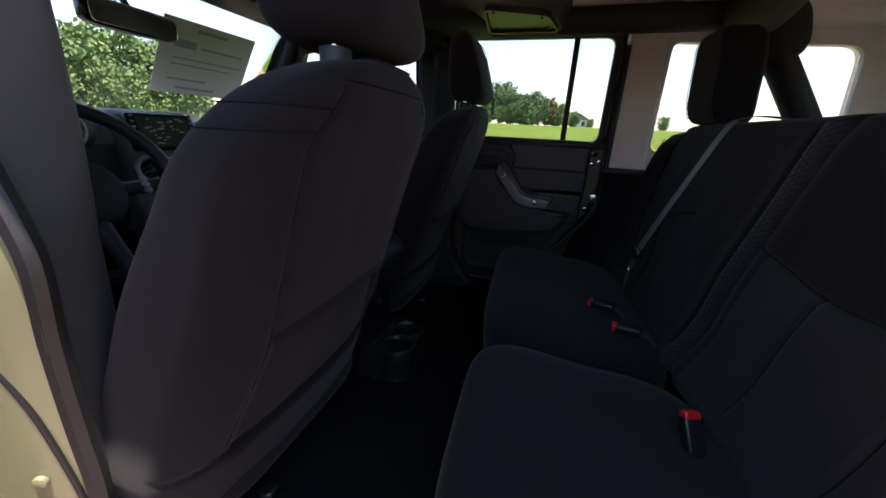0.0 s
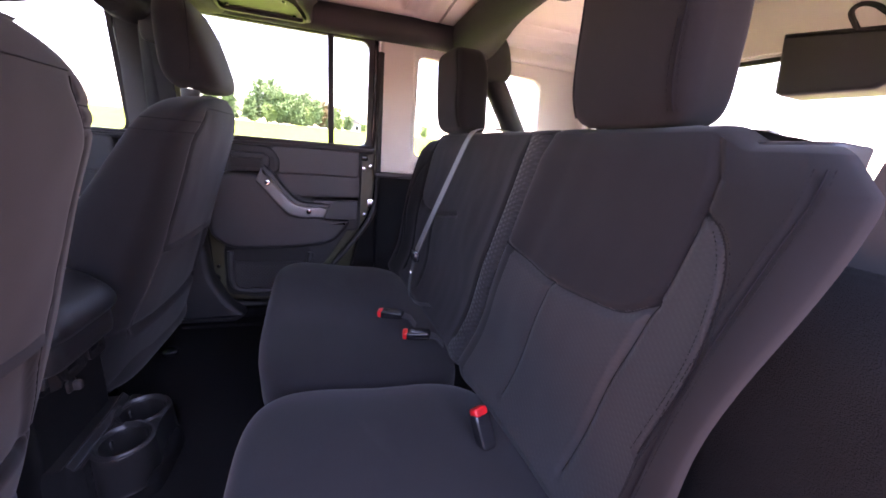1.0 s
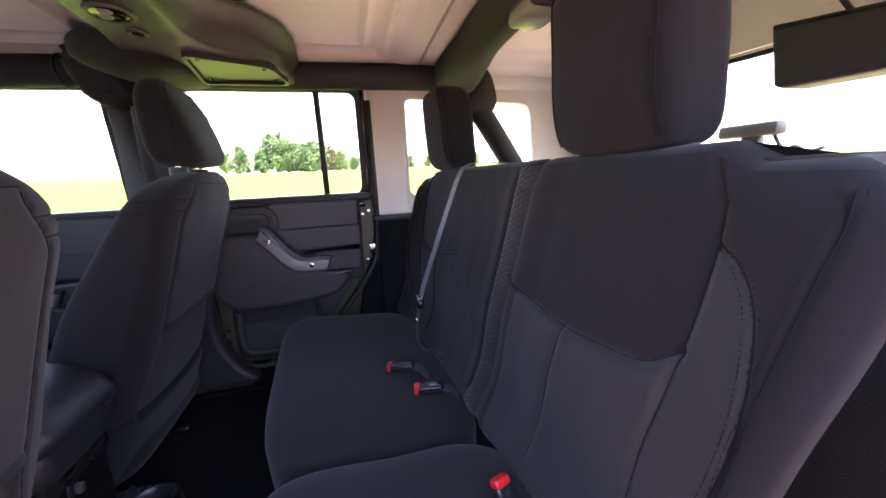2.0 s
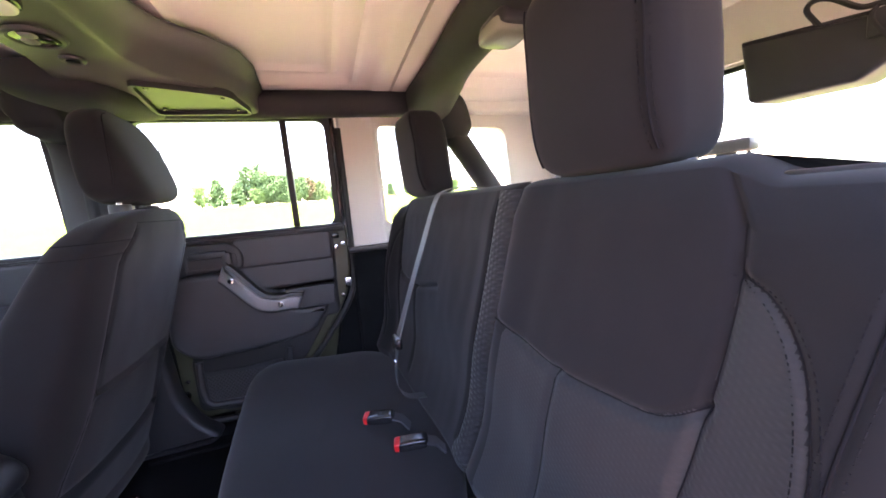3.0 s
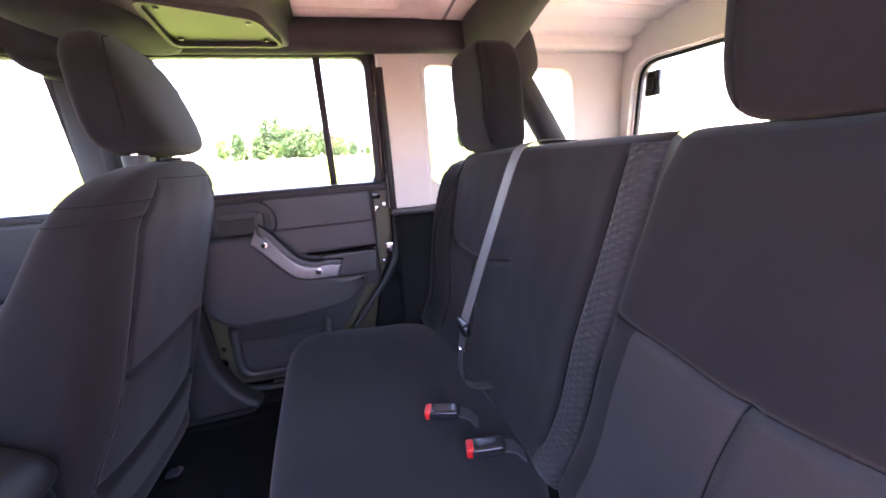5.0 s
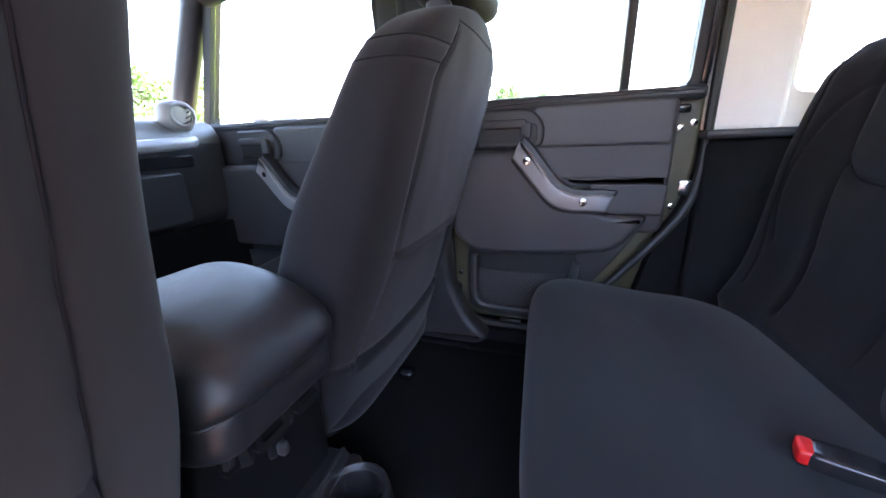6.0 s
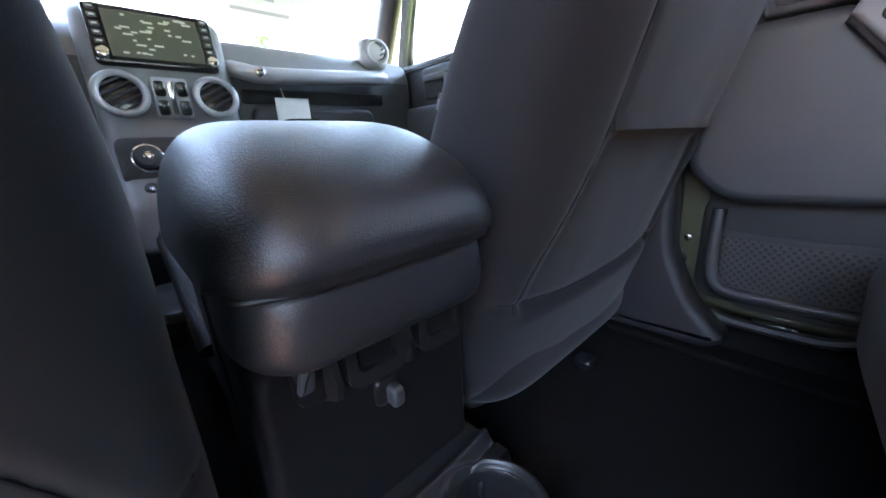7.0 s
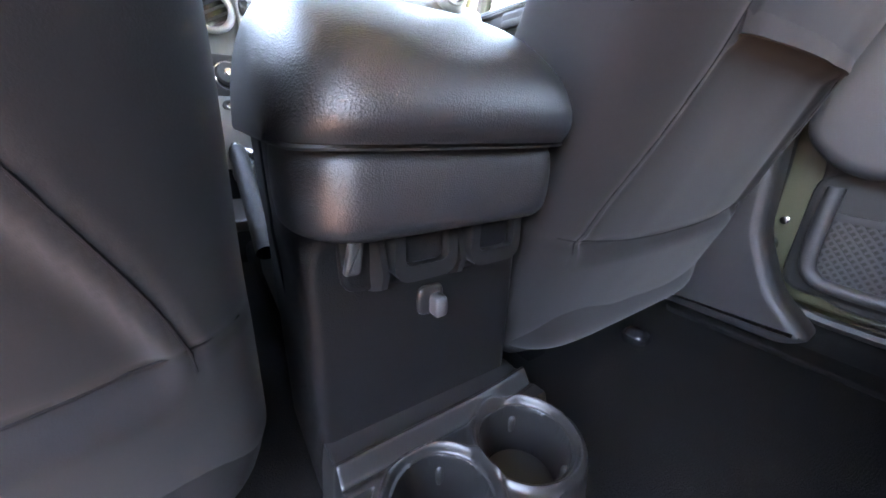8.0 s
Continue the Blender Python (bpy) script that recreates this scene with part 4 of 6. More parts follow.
def roof_panel(x0, x1, y0, y1, z):
    """A moulded roof panel with a raised field and ribs inside."""
    nx, ny = 90, 110
    bm = bmesh.new()
    under, over = [], []
    for i in range(nx + 1):
        x = x0 + (x1 - x0) * i / nx
        r0, r1 = [], []
        for j in range(ny + 1):
            y = y0 + (y1 - y0) * j / ny
            d = min(x - x0, x1 - x, y - y0, y1 - y)
            h = 0.024 * ease(d, 0.05, 0.085) - 0.018 * math.exp(-((d - 0.13) / 0.012) ** 2)
            h -= 0.014 * math.exp(-((d - 0.20) / 0.013) ** 2)
            r0.append(bm.verts.new((x, y, z + h - 0.03 * (y / 0.66) ** 2)))
            r1.append(bm.verts.new((x, y, z + 0.06 - 0.03 * (y / 0.66) ** 2)))
        under.append(r0)
        over.append(r1)
    for i in range(nx):
        for j in range(ny):
            bm.faces.new((under[i][j], under[i][j + 1], under[i + 1][j + 1], under[i + 1][j]))
            bm.faces.new((over[i][j], over[i + 1][j], over[i + 1][j + 1], over[i][j + 1]))
    for i in range(nx):
        for j in (0, ny):
            bm.faces.new((under[i][j], under[i + 1][j], over[i + 1][j], over[i][j]))
    for j in range(ny):
        for i in (0, nx):
            bm.faces.new((under[i][j], under[i][j + 1], over[i][j + 1], over[i][j]))
    return bm


for y0, y1 in ((-0.70, -0.006), (0.006, 0.70)):
    part("roof_panel", roof_panel(-1.06, -0.30, y0, y1, 1.752), LINER, top, "cream removable front roof panel")
part("roof_panel", roof_panel(-0.29, 0.45, -0.70, 0.70, 1.752), LINER, top, "cream moulded roof over the rear seat")
part("roof_panel", roof_panel(0.46, 1.36, -0.70, 0.70, 1.752), LINER, top, "cream moulded roof over the cargo space")
part("roof_shell", box(-1.08, 1.37, -0.72, 0.72, 1.8125, 1.84, 0.012), LINER, top)
for s in (-1, 1):
    part("roof_edge", box(-1.06, 1.36, s * 0.685, s * 0.755, 1.675, 1.82, 0.02, 3), LINER, top)
    fr = frame_slab(rounded([(0.25, 1.17), (1.28, 1.17), (1.20, 1.70), (0.25, 1.70)], 0.03),
                    rounded([(0.415, 1.25), (1.00, 1.25), (0.975, 1.62), (0.415, 1.637)], [0.03, 0.05, 0.05, 0.03]), s * 0.725, s * 0.765)
    if s < 0:
        fr = frame_slab(rounded([(0.80, 1.16), (1.30, 1.16), (1.22, 1.70), (0.76, 1.70)], 0.02), rounded([(0.845, 1.20), (1.18, 1.20), (1.12, 1.625), (0.82, 1.642)], [0.03, 0.05, 0.05, 0.03]), s * 0.725, s * 0.765)
    part("side_wall", fr, LINER, top, "cream inner side wall of the hardtop")
    if s < 0:
        continue
    part("pillar_cover", slab(rounded([(0.262, 1.175), (0.405, 1.175), (0.398, 1.68), (0.262, 1.68)], 0.02), s * 0.70, s * 0.728, "y", 0.012, 3), LINER, top, "cream moulded pillar cover")
    pane = part("side_pane", slab(rounded([(0.42, 1.255), (0.995, 1.255), (0.97, 1.635), (0.42, 1.635)], 0.04), s * 0.742, s * 0.746, "y", 0.001), GLASS, top)
    pane.visible_shadow = False

# the back wall with its glass hatch
rear = thing("rear_wall", (1.25, 0.0, 0.5), "cream rear wall of the hardtop with glass hatch above a black tailgate", "wall", kind="structure", turn=4.0)
Z = -0.5


def hatch(grow, r):
    """The outline of the rear window, grown outwards."""
    return rounded([(-0.440 - grow, 1.17 + Z - grow), (0.680 + grow, 1.17 + Z - grow), (0.655 + grow, 1.625 + Z + grow), (-0.425 - grow, 1.605 + Z + grow)], r)


part("wall", frame_slab(rounded([(-0.74, 1.10 + Z), (0.76, 1.10 + Z), (0.74, 1.77 + Z), (-0.72, 1.77 + Z)], 0.08), hatch(0.0, 0.07), 0.0, 0.05, "x"), LINER, rear)
part("window_recess", frame_slab(hatch(0.035, 0.10), hatch(0.004, 0.074), -0.018, 0.004, "x"), LINER, rear)
part("window_seal", frame_slab(hatch(0.003, 0.073), hatch(-0.012, 0.06), 0.010, 0.024, "x"), RUBBER, rear)
pane = part("pane", slab(hatch(0.0, 0.07), 0.028, 0.032, "x", 0.001), GLASS, rear)
pane.visible_shadow = False
part("hatch_strip", box(0.030, 0.044, -0.428, -0.412, 1.19 + Z, 1.55 + Z, 0.003), LINER, rear, "cream edge strip of the hatch")
part("strip_screw", disc((0.028, -0.420, 1.515 + Z), (-1, 0, 0), 0.005, 0.004, 12), RUBBER, rear)
part("tailgate", slab(rounded([(-0.70, 0.40 + Z), (0.70, 0.40 + Z), (0.70, 1.14 + Z), (-0.70, 1.14 + Z)], 0.04), 0.0, 0.06, "x", 0.015), PLASTIC, rear, "black trimmed tailgate")
part("tailgate_cap", box(-0.036, -0.0195, -0.69, 0.69, 1.05 + Z, 1.172 + Z, 0.006), PLASTIC, rear, "black trim along the window sill")
for y in (-0.378, 0.60):
    part("hatch_hinge", box(0.004, 0.026, y - 0.026, y + 0.026, 1.50 + Z, 1.585 + Z, 0.005), GLOSSBLACK, rear, "black glass hinge plate")
    part("hinge_arm", box(-0.006, 0.008, y - 0.012, y + 0.006, 1.52 + Z, 1.56 + Z, 0.003), PLASTIC, rear)

# wiper motor housing with its cable, over the rear glass
wm = thing("wiper_motor_cover", (1.225, -0.172, 1.483), "black plastic wiper motor housing with a looped cable", "wiper motor", turn=4.0)
wm.scale = (1.14, 1.14, 1.14)
face = [(0.080, 0.134), (0.064, 0.012), (0.050, 0.004), (-0.092, 0.001), (-0.138, 0.030), (-0.146, 0.058), (-0.140, 0.104)]
part("housing", slab(rounded(face[::-1], [0.006] * 7), -0.055, 0.030, "x", 0.009, 3), PLASTIC, wm)
part("bracket", box(-0.063, 0.02, -0.155, -0.100, 0.062, 0.106, 0.006), PLASTIC, wm)
part("bracket", box(-0.045, 0.03, -0.178, -0.148, 0.048, 0.078, 0.006), GLOSSBLACK, wm)
part("cable", tube(smooth_line([(-0.05, -0.040, 0.112), (-0.06, -0.026, 0.142), (-0.06, -0.035, 0.154), (-0.06, -0.058, 0.146), (-0.055, -0.090, 0.118), (-0.055, -0.115, 0.112), (-0.03, -0.150, 0.106)]), 0.0045, 8), RUBBER, wm)
part("cable", tube(smooth_line([(-0.055, -0.110, 0.112), (-0.066, -0.107, 0.095), (-0.066, -0.117, 0.072), (-0.058, -0.130, 0.050)]), 0.0035, 8), RUBBER, wm)
# high brake lamp on its post outside the glass
bl = thing("brake_lamp", (1.52, 0.178, 0.905), "dark grey high brake lamp on a post behind the rear glass", "lamp", turn=4.0)
part("post", box(-0.02, 0.02, -0.035, 0.02, 0.0, 0.50, 0.006), PLASTIC, bl)
part("arm", box(-0.26, -0.015, -0.03, 0.015, 0.01, 0.05, 0.006), PLASTIC, bl)
part("housing", box(-0.03, 0.03, -0.09, 0.09, 0.50, 0.545, 0.01), PLASTIC, bl)
part("cable", tube(smooth_line([(0, -0.06, 0.52), (0, -0.10, 0.45), (0.0, -0.13, 0.46), (0, -0.16, 0.44), (0, -0.20, 0.45)]), 0.006, 6), RUBBER, bl)

# ---- roll bar ----
bar = thing("roll_bar", (0, 0, 0.95), "black padded roll bar with side rails and cross tubes", "roll bar", kind="structure")
for s in (-1, 1):
    part("side_rail", tube(smooth_line([(-1.10, s * 0.615, 1.63), (-0.80, s * 0.625, 1.675), (-0.45, s * 0.63, 1.685), (0.0, s * 0.63, 1.685), (0.44, s * 0.63, 1.69), (0.57, s * 0.63, 1.68), (0.66, s * 0.63, 1.62), (0.80, s * 0.63, 1.42), (0.95, s * 0.63, 1.18), (1.02, s * 0.63, 1.0)]), 0.045, 14), PADDING, bar)
    lean = 0.0 if s > 0 else -0.14
    part("hoop_leg", tube([(-0.44 + lean, s * 0.635, 1.67), (-0.45 + lean, s * 0.645, 1.3), (-0.46 + lean, s * 0.65, 0.9)], 0.036, 12), PADDING, bar)
    part("hoop_leg", tube([(0.56, s * 0.64, 1.67), (0.64, s * 0.66, 1.5)], 0.03, 12), PADDING, bar)
    part("padding_strap", ring_tube((-0.62, s * 0.627, 1.681), (1, 0, 0), 0.046, 0.004, 24, 6), DARKBELT, bar)
part("cross_tube", tube(smooth_line([(0.595, 0.64, 1.695), (0.585, 0.45, 1.70), (0.565, 0.22, 1.71), (0.560, 0.0, 1.712), (0.565, -0.22, 1.71), (0.585, -0.45, 1.70), (0.595, -0.64, 1.695)], 6), 0.06, 16, [0.060 + 0.028 * ease(abs(k - 18), 6, 17) for k in range(37)]), PADDING, bar)
for s in (-1, 1):
    def sag_pad(u, v, t, q):
        q.x += 0.035 * (1 - t) * 0.5 + 0.004 * noise.noise(Vector((14 * q.x, 9 * q.y, 12 * q.z)))
        q.y += 0.004 * noise.noise(Vector((9 * q.x, 4.0, 14 * q.z)))
        return q
    part("corner_padding", pad(0.585, 0.735, min(s * 0.565, s * 0.675), max(s * 0.565, s * 0.675), 1.555, 1.735, 3.0, 40, 24, sag_pad), PADDING, bar, "stitched black cover at the bar's corner")
# dome lamp on the rear cross tube
dl = thing("dome_lamp", (0.575, -0.02, 1.64), "small cargo dome lamp with a clear lens", "lamp")
part("housing", pad(0.520, 0.608, -0.098, 0.016, 1.632, 1.668, 4.5, 40, 16), PLASTIC, dl)
part("lens", pad(0.514, 0.598, -0.088, 0.008, 1.624, 1.655, 4.5, 40, 16), DOMELENS, dl, "clear plastic lens")

# ---- overhead sound bar ----
sb = thing("sound_bar", (-0.2, 0, 1.65), "dark plastic overhead sound bar with speaker pods and a dome lamp", "sound bar")


def bar_section(y):
    """The sound bar cut across at y: a flat underside whose rear face sweeps up to the roof, wider at the speakers."""
    d = abs(y)
    back = np.interp(d, (0, 0.27, 0.33, 0.40, 0.47, 0.60, 0.66), (-0.183, -0.183, -0.150, -0.065, -0.006, 0.020, 0.022))
    crown = np.interp(d, (0, 0.18, 0.23, 0.29, 0.36, 0.44, 0.66), (-0.118, -0.118, -0.098, -0.030, 0.022, 0.044, 0.040))
    low = np.interp(d, (0, 0.28, 0.36, 0.66), (1.680, 1.680, 1.668, 1.645))
    front = np.interp(d, (0, 0.3, 0.66), (-0.338, -0.356, -0.37))
    line = smooth_line([(back - 0.03, y, low), (back - 0.006, y, low + 0.002), (back + 0.004, y, low + 0.012), (back + (crown - back) * 0.35, y, low + 0.045), (crown, y, 1.746 - 0.03 * (y / 0.66) ** 2), (crown - 0.012, y, 1.757 - 0.03 * (y / 0.66) ** 2), (crown - 0.05, y, 1.760 - 0.03 * (y / 0.66) ** 2)], 5)
    return [(front, y, 1.775), (front, y, low + 0.012), (front + 0.004, y, low + 0.003), (front + 0.012, y, low)] + [tuple(p) for p in line]


part("housing", loft([bar_section(-0.655 + 1.31 * k / 90) for k in range(91)]), BARPLASTIC, sb)
for s in (-1, 1):
    # the speaker cover lies in a raised rim under the pod
    tilt = Matrix.Translation((-0.112, s * 0.475, 1.6585)) @ Matrix.Rotation(radians(s * -4.4), 4, "X")
    edge = [(-0.104, -0.108), (0.082, -0.046), (0.114, 0.088), (-0.122, 0.090)]
    edge = [(x, s * y) for x, y in edge]
    big = [(x * 1.09, y * 1.12) for x, y in edge]
    if s < 0:
        edge, big = edge[::-1], big[::-1]
    gr = slab(rounded(edge, 0.022), -0.004, 0.006, "z", 0.002)
    gr.transform(tilt)
    part("speaker_grille", gr, PLATE, sb, "glossy speaker cover plate")
    rim = frame_slab(rounded(big, 0.028), rounded([(x * 1.01, y * 1.01) for x, y in edge], 0.023), -0.013, 0.008, "z")
    bmesh.ops.bevel(rim, geom=[e for e in rim.edges if len(e.link_faces) == 2 and e.calc_face_angle(0) > 0.9], offset=0.003, segments=2, affect="EDGES")
    rim.transform(tilt)
    part("grille_rim", rim, PLASTIC, sb)
    for a, b in ((-0.086, -0.080), (0.066, -0.022), (0.085, 0.068), (-0.100, 0.066)):
        sc = disc((a, s * b, -0.0055), (0, 0, -1), 0.0055, 0.003, 12, 0.001)
        sc.transform(tilt)
        part("screw", sc, GLOSSBLACK, sb)

    def knee(u, v, t, q):
        q.z += 0.010 * t * u
        q.x += 0.03 * v * s
        return q
    part("corner_padding", pad(-0.475, -0.235, min(s * 0.36, s * 0.66), max(s * 0.36, s * 0.66), 1.628, 1.735, 3.2, 48, 24, knee), PADDING, sb, "black padded cover at the bar's end")
part("lamp_bezel", pad(-0.308, -0.212, -0.092, 0.074, 1.664, 1.692, 4.5, 40, 16), GLOSSBLACK, sb)
part("lamp_lens", pad(-0.301, -0.219, -0.022, 0.069, 1.657, 1.685, 4.5, 32, 16), LENSMAT, sb, "clear dome lamp lens")
for y, r in ((0.176, 0.037), (0.276, 0.016)):
    part("round_bezel", ring_tube((-0.272, y, 1.677), (0, 0, -1), r, 0.006, 32, 8), LEVERGREY, sb)
    part("round_insert", disc((-0.272, y, 1.679), (0, 0, -1), r, 0.006, 24), GLOSSBLACK, sb)
for a in (0.4, 2.5, 4.6):
    part("tweeter_lobe", pad(-0.272 + 0.016 * math.cos(a) - 0.012, -0.272 + 0.016 * math.cos(a) + 0.012, 0.176 + 0.016 * math.sin(a) - 0.012, 0.176 + 0.016 * math.sin(a) + 0.012, 1.669, 1.680, 3, 16, 8), GRIPGREY if a > 1 else GLOSSBLACK, sb)


# ---- doors ----
def door(name, x0, x1, belt, top_z, rear_post, label, grip):
    """A passenger side door: trim panel, pull grip, release lever, map pocket with net, window."""
    gx, gz = grip
    ob = thing(name, ((x0 + x1) / 2, 0.72, 0.60), label, "door", "passenger side doors", kind="structure")
    part("shell", slab(rounded([(x0, 0.74), (x0 + 0.045, 0.645), (x0 + 0.12, 0.624), (x1 - 0.31, 0.624), (x1 - 0.235, 0.69), (x1 - 0.125, 0.825), (x1 - 0.018, 0.979), (x1 + 0.010, 1.08), (x1 + 0.012, belt), (x0, belt)], [0.05, 0.04, 0.03, 0.05, 0.05, 0.08, 0.05, 0.05, 0.01, 0.01]), 0.705, 0.765, "y", 0.008), SHADEGREEN, ob, "olive painted door edge, darkened for shade")
    part("inner_panel", slab(rounded([(x0 + 0.074, 0.76), (x0 + 0.090, 0.685), (x0 + 0.14, 0.640), (x1 - 0.31, 0.640), (x1 - 0.255, 0.70), (x1 - 0.165, 0.815), (x1 - 0.078, 0.957), (x1 - 0.042, 1.06), (x1 - 0.038, belt - 0.004), (x0 + 0.012, belt - 0.004), (x0 + 0.012, 0.97), (x0 + 0.045, 0.936), (x0 + 0.074, 0.88)], [0.05, 0.04, 0.03, 0.05, 0.05, 0.05, 0.08, 0.05, 0.01, 0.01, 0.02, 0.03, 0.03]), 0.692, 0.7035, "y", 0.004), PLASTIC, ob, "dark moulded door lining")
    part("upper_trim", slab(rounded([(x0 + 0.03, 0.93), (x1 - 0.045, 0.93), (x1 - 0.045, belt - 0.006), (x0 + 0.03, belt - 0.006)], 0.03), 0.672, 0.712, "y", 0.012, 3), PLASTIC, ob)
    part("belt_rail", slab(rounded([(x0 + 0.005, belt - 0.022), (x1 + 0.004, belt - 0.022), (x1 + 0.004, belt + 0.008), (x0 + 0.005, belt + 0.008)], 0.01), 0.668, 0.74, "y", 0.01, 3), PLASTIC, ob)
    part("upper_pad", slab(rounded([(gx - 0.135, gz + 0.128), (x1 - 0.047, gz + 0.128), (x1 - 0.047, belt - 0.012), (gx - 0.135, belt - 0.012)], 0.022), 0.6635, 0.690, "y", 0.013, 4), DOORVINYL, ob, "smooth upper trim pad")
    part("middle_panel", slab(rounded([(gx - 0.12, gz + 0.054), (x1 - 0.05, gz + 0.054), (x1 - 0.05, gz + 0.15), (gx - 0.12, gz + 0.15)], 0.008), 0.667, 0.685, "y", 0.003), DOORVINYL, ob)
    part("armrest_slot", slab(rounded([(gx - 0.02, gz + 0.036), (x1 - 0.052, gz + 0.040), (x1 - 0.052, gz + 0.056), (gx - 0.04, gz + 0.048)], 0.005), 0.672, 0.69, "y", 0.002), RUBBER, ob)
    part("lower_pad", slab(rounded([(x0 + 0.040, gz - 0.097), (x0 + 0.083, gz - 0.141), (x0 + 0.122, gz - 0.158), (x1 - 0.30, gz - 0.152), (x1 - 0.150, gz - 0.132), (x1 - 0.078, gz - 0.0345), (gx + 0.05, gz - 0.0345), (gx - 0.05, gz + 0.04), (gx - 0.16, gz + 0.13), (x0 + 0.07, gz + 0.13), (x0 + 0.045, gz + 0.02)],
                                    [0.05, 0.04, 0.03, 0.05, 0.04, 0.03, 0.03, 0.03, 0.04, 0.05, 0.05]), 0.632, 0.70, "y", 0.018, 4), DOORVINYL, ob, "padded black door panel")
    # armrest bin behind the grip
    part("armrest_block", slab(rounded([(gx + 0.050, gz - 0.032), (x1 - 0.060, gz - 0.032), (x1 - 0.055, gz + 0.042), (gx + 0.010, gz + 0.042)], [0.018, 0.01, 0.01, 0.012]), 0.634, 0.69, "y", 0.004, 3), DOORVINYL, ob, "flush armrest block behind the grip")
    # the pull grip: a bent silver face on a dark bracket
    up, dn = [], []
    for x, z, w in ((gx - 0.168, gz + 0.132, 0.021), (gx - 0.140, gz + 0.100, 0.022), (gx - 0.103, gz + 0.052, 0.021), (gx - 0.065, gz + 0.012, 0.020), (gx - 0.02, gz - 0.002, 0.020), (gx + 0.02, gz - 0.001, 0.021), (gx + 0.062, gz - 0.004, 0.019)):
        up.append((x + w * 0.5, z + w))
        dn.append((x - w * 0.4, z - w))
    face = [(p.x, p.y) for p in smooth_line([(*q, 0) for q in up], 4)] + [(p.x, p.y) for p in smooth_line([(*q, 0) for q in dn[::-1]], 4)]
    gp = part("pull_grip", slab(face, 0.607, 0.634, "y", 0.007, 3, hold=0), GRIPGREY, ob, "silver grey plastic pull grip")
    wide = [(a + (0.008 if i < len(face) // 2 else -0.004), b + (0.012 if i < len(face) // 2 else -0.008)) for i, (a, b) in enumerate(face)]
    part("grip_bracket", slab(wide, 0.618, 0.66, "y", 0.006, hold=0), PLASTIC, ob)
    for sx, sz in ((gx - 0.139, gz + 0.102), (gx, gz)):
        part("screw", disc((sx, 0.609, sz), (0, -1, 0), 0.0095, 0.004, 16, 0.001), CHROME, gp)
        part("screw_socket", disc((sx, 0.606, sz), (0, -1, 0), 0.005, 0.0015, 6, 0.0004), GLOSSBLACK, gp)
    # release lever in its bezel
    hx0, hx1, hz0, hz1 = gx - 0.275, gx - 0.105, belt - 0.116, belt - 0.020
    part("lever_bezel", slab(rounded([(hx0, hz0), (hx1, hz0), (hx1 + 0.005, hz1 - 0.04), (hx1 - 0.03, hz1), (hx0, hz1)], [0.012, 0.02, 0.03, 0.03, 0.012]), 0.650, 0.69, "y", 0.008, 3), PLASTIC, ob)
    part("lever_recess", slab(rounded([(hx0 + 0.012, hz0 + 0.014), (hx1 - 0.014, hz0 + 0.012), (hx1 - 0.014, hz0 + 0.058), (hx0 + 0.012, hz0 + 0.062)], 0.010), 0.648, 0.655, "y", 0.003), RUBBER, ob)
    part("release_lever", box(hx0 + 0.02, hx1 - 0.04, 0.632, 0.652, hz0 + 0.048, hz0 + 0.070, 0.006), GREYPLASTIC, ob)
    part("lock_knob", box(hx1 - 0.055, hx1 - 0.028, 0.632, 0.652, hz0 + 0.022, hz0 + 0.062, 0.005), GREYPLASTIC, ob)
    # lower map pocket with its net
    px0, px1, pz0, pz1 = x0 + 0.098, x1 - 0.27, 0.680, gz - 0.150
    part("pocket_back", slab(rounded([(px0 - 0.03, pz0 - 0.03), (px1, pz0 - 0.03), (px1 + 0.04, pz1), (px0 - 0.03, pz1)], 0.04), 0.690, 0.712, "y", 0.008), RUBBER, ob)
    part("pocket_rail", tube(smooth_line([(px0, 0.672, 0.843), (px0 - 0.001, 0.668, 0.80), (px0, 0.666, pz0 + 0.05), (px0 + 0.012, 0.666, pz0 + 0.014), (px0 + 0.05, 0.666, pz0), (px1 - 0.06, 0.666, pz0), (px1, 0.668, pz0 + 0.02), (px1 + 0.03, 0.672, pz1 - 0.03)]), 0.0115, 12), GREYPLASTIC, ob, "dark plastic pocket rim")
    net = []
    step = 0.0125
    n1 = int((px1 - px0 + 0.12) / step)
    for i in range(-8, n1):
        for d in (1, -1):
            a = px0 + i * step
            p, q = (a, pz0), (a + d * 0.10, pz0 + 0.115)
            if d < 0:
                p, q = (a + 0.10, pz0), (a, pz0 + 0.115)
            pts = []
            for k in range(9):
                x, z = p[0] + (q[0] - p[0]) * k / 8, p[1] + (q[1] - p[1]) * k / 8
                if px0 + 0.004 < x < px1:
                    pts.append((x, 0.674 + 0.004 * math.sin(12 * x) * 0.3, z))
            if len(pts) > 1:
                net.append(strap(pts, (0.7, 0, -0.7 * d), 0.0036, 0.002))
    part("net", merge(*net), NET, ob, "black elastic net")
    part("net_hem", strap([(px0 + 0.01, 0.672, pz0 + 0.117), ((px0 + px1) / 2, 0.670, pz0 + 0.111), (px1, 0.672, pz0 + 0.115)], (0, 0, 1), 0.012, 0.003), DARKBELT, ob)
    # latch gear on the rear edge
    lx = x1 + 0.002
    part("latch_plate", box(lx - 0.02, lx + 0.016, 0.70, 0.735, gz + 0.005, gz + 0.045, 0.006), CHROME, ob, "bright steel door latch")
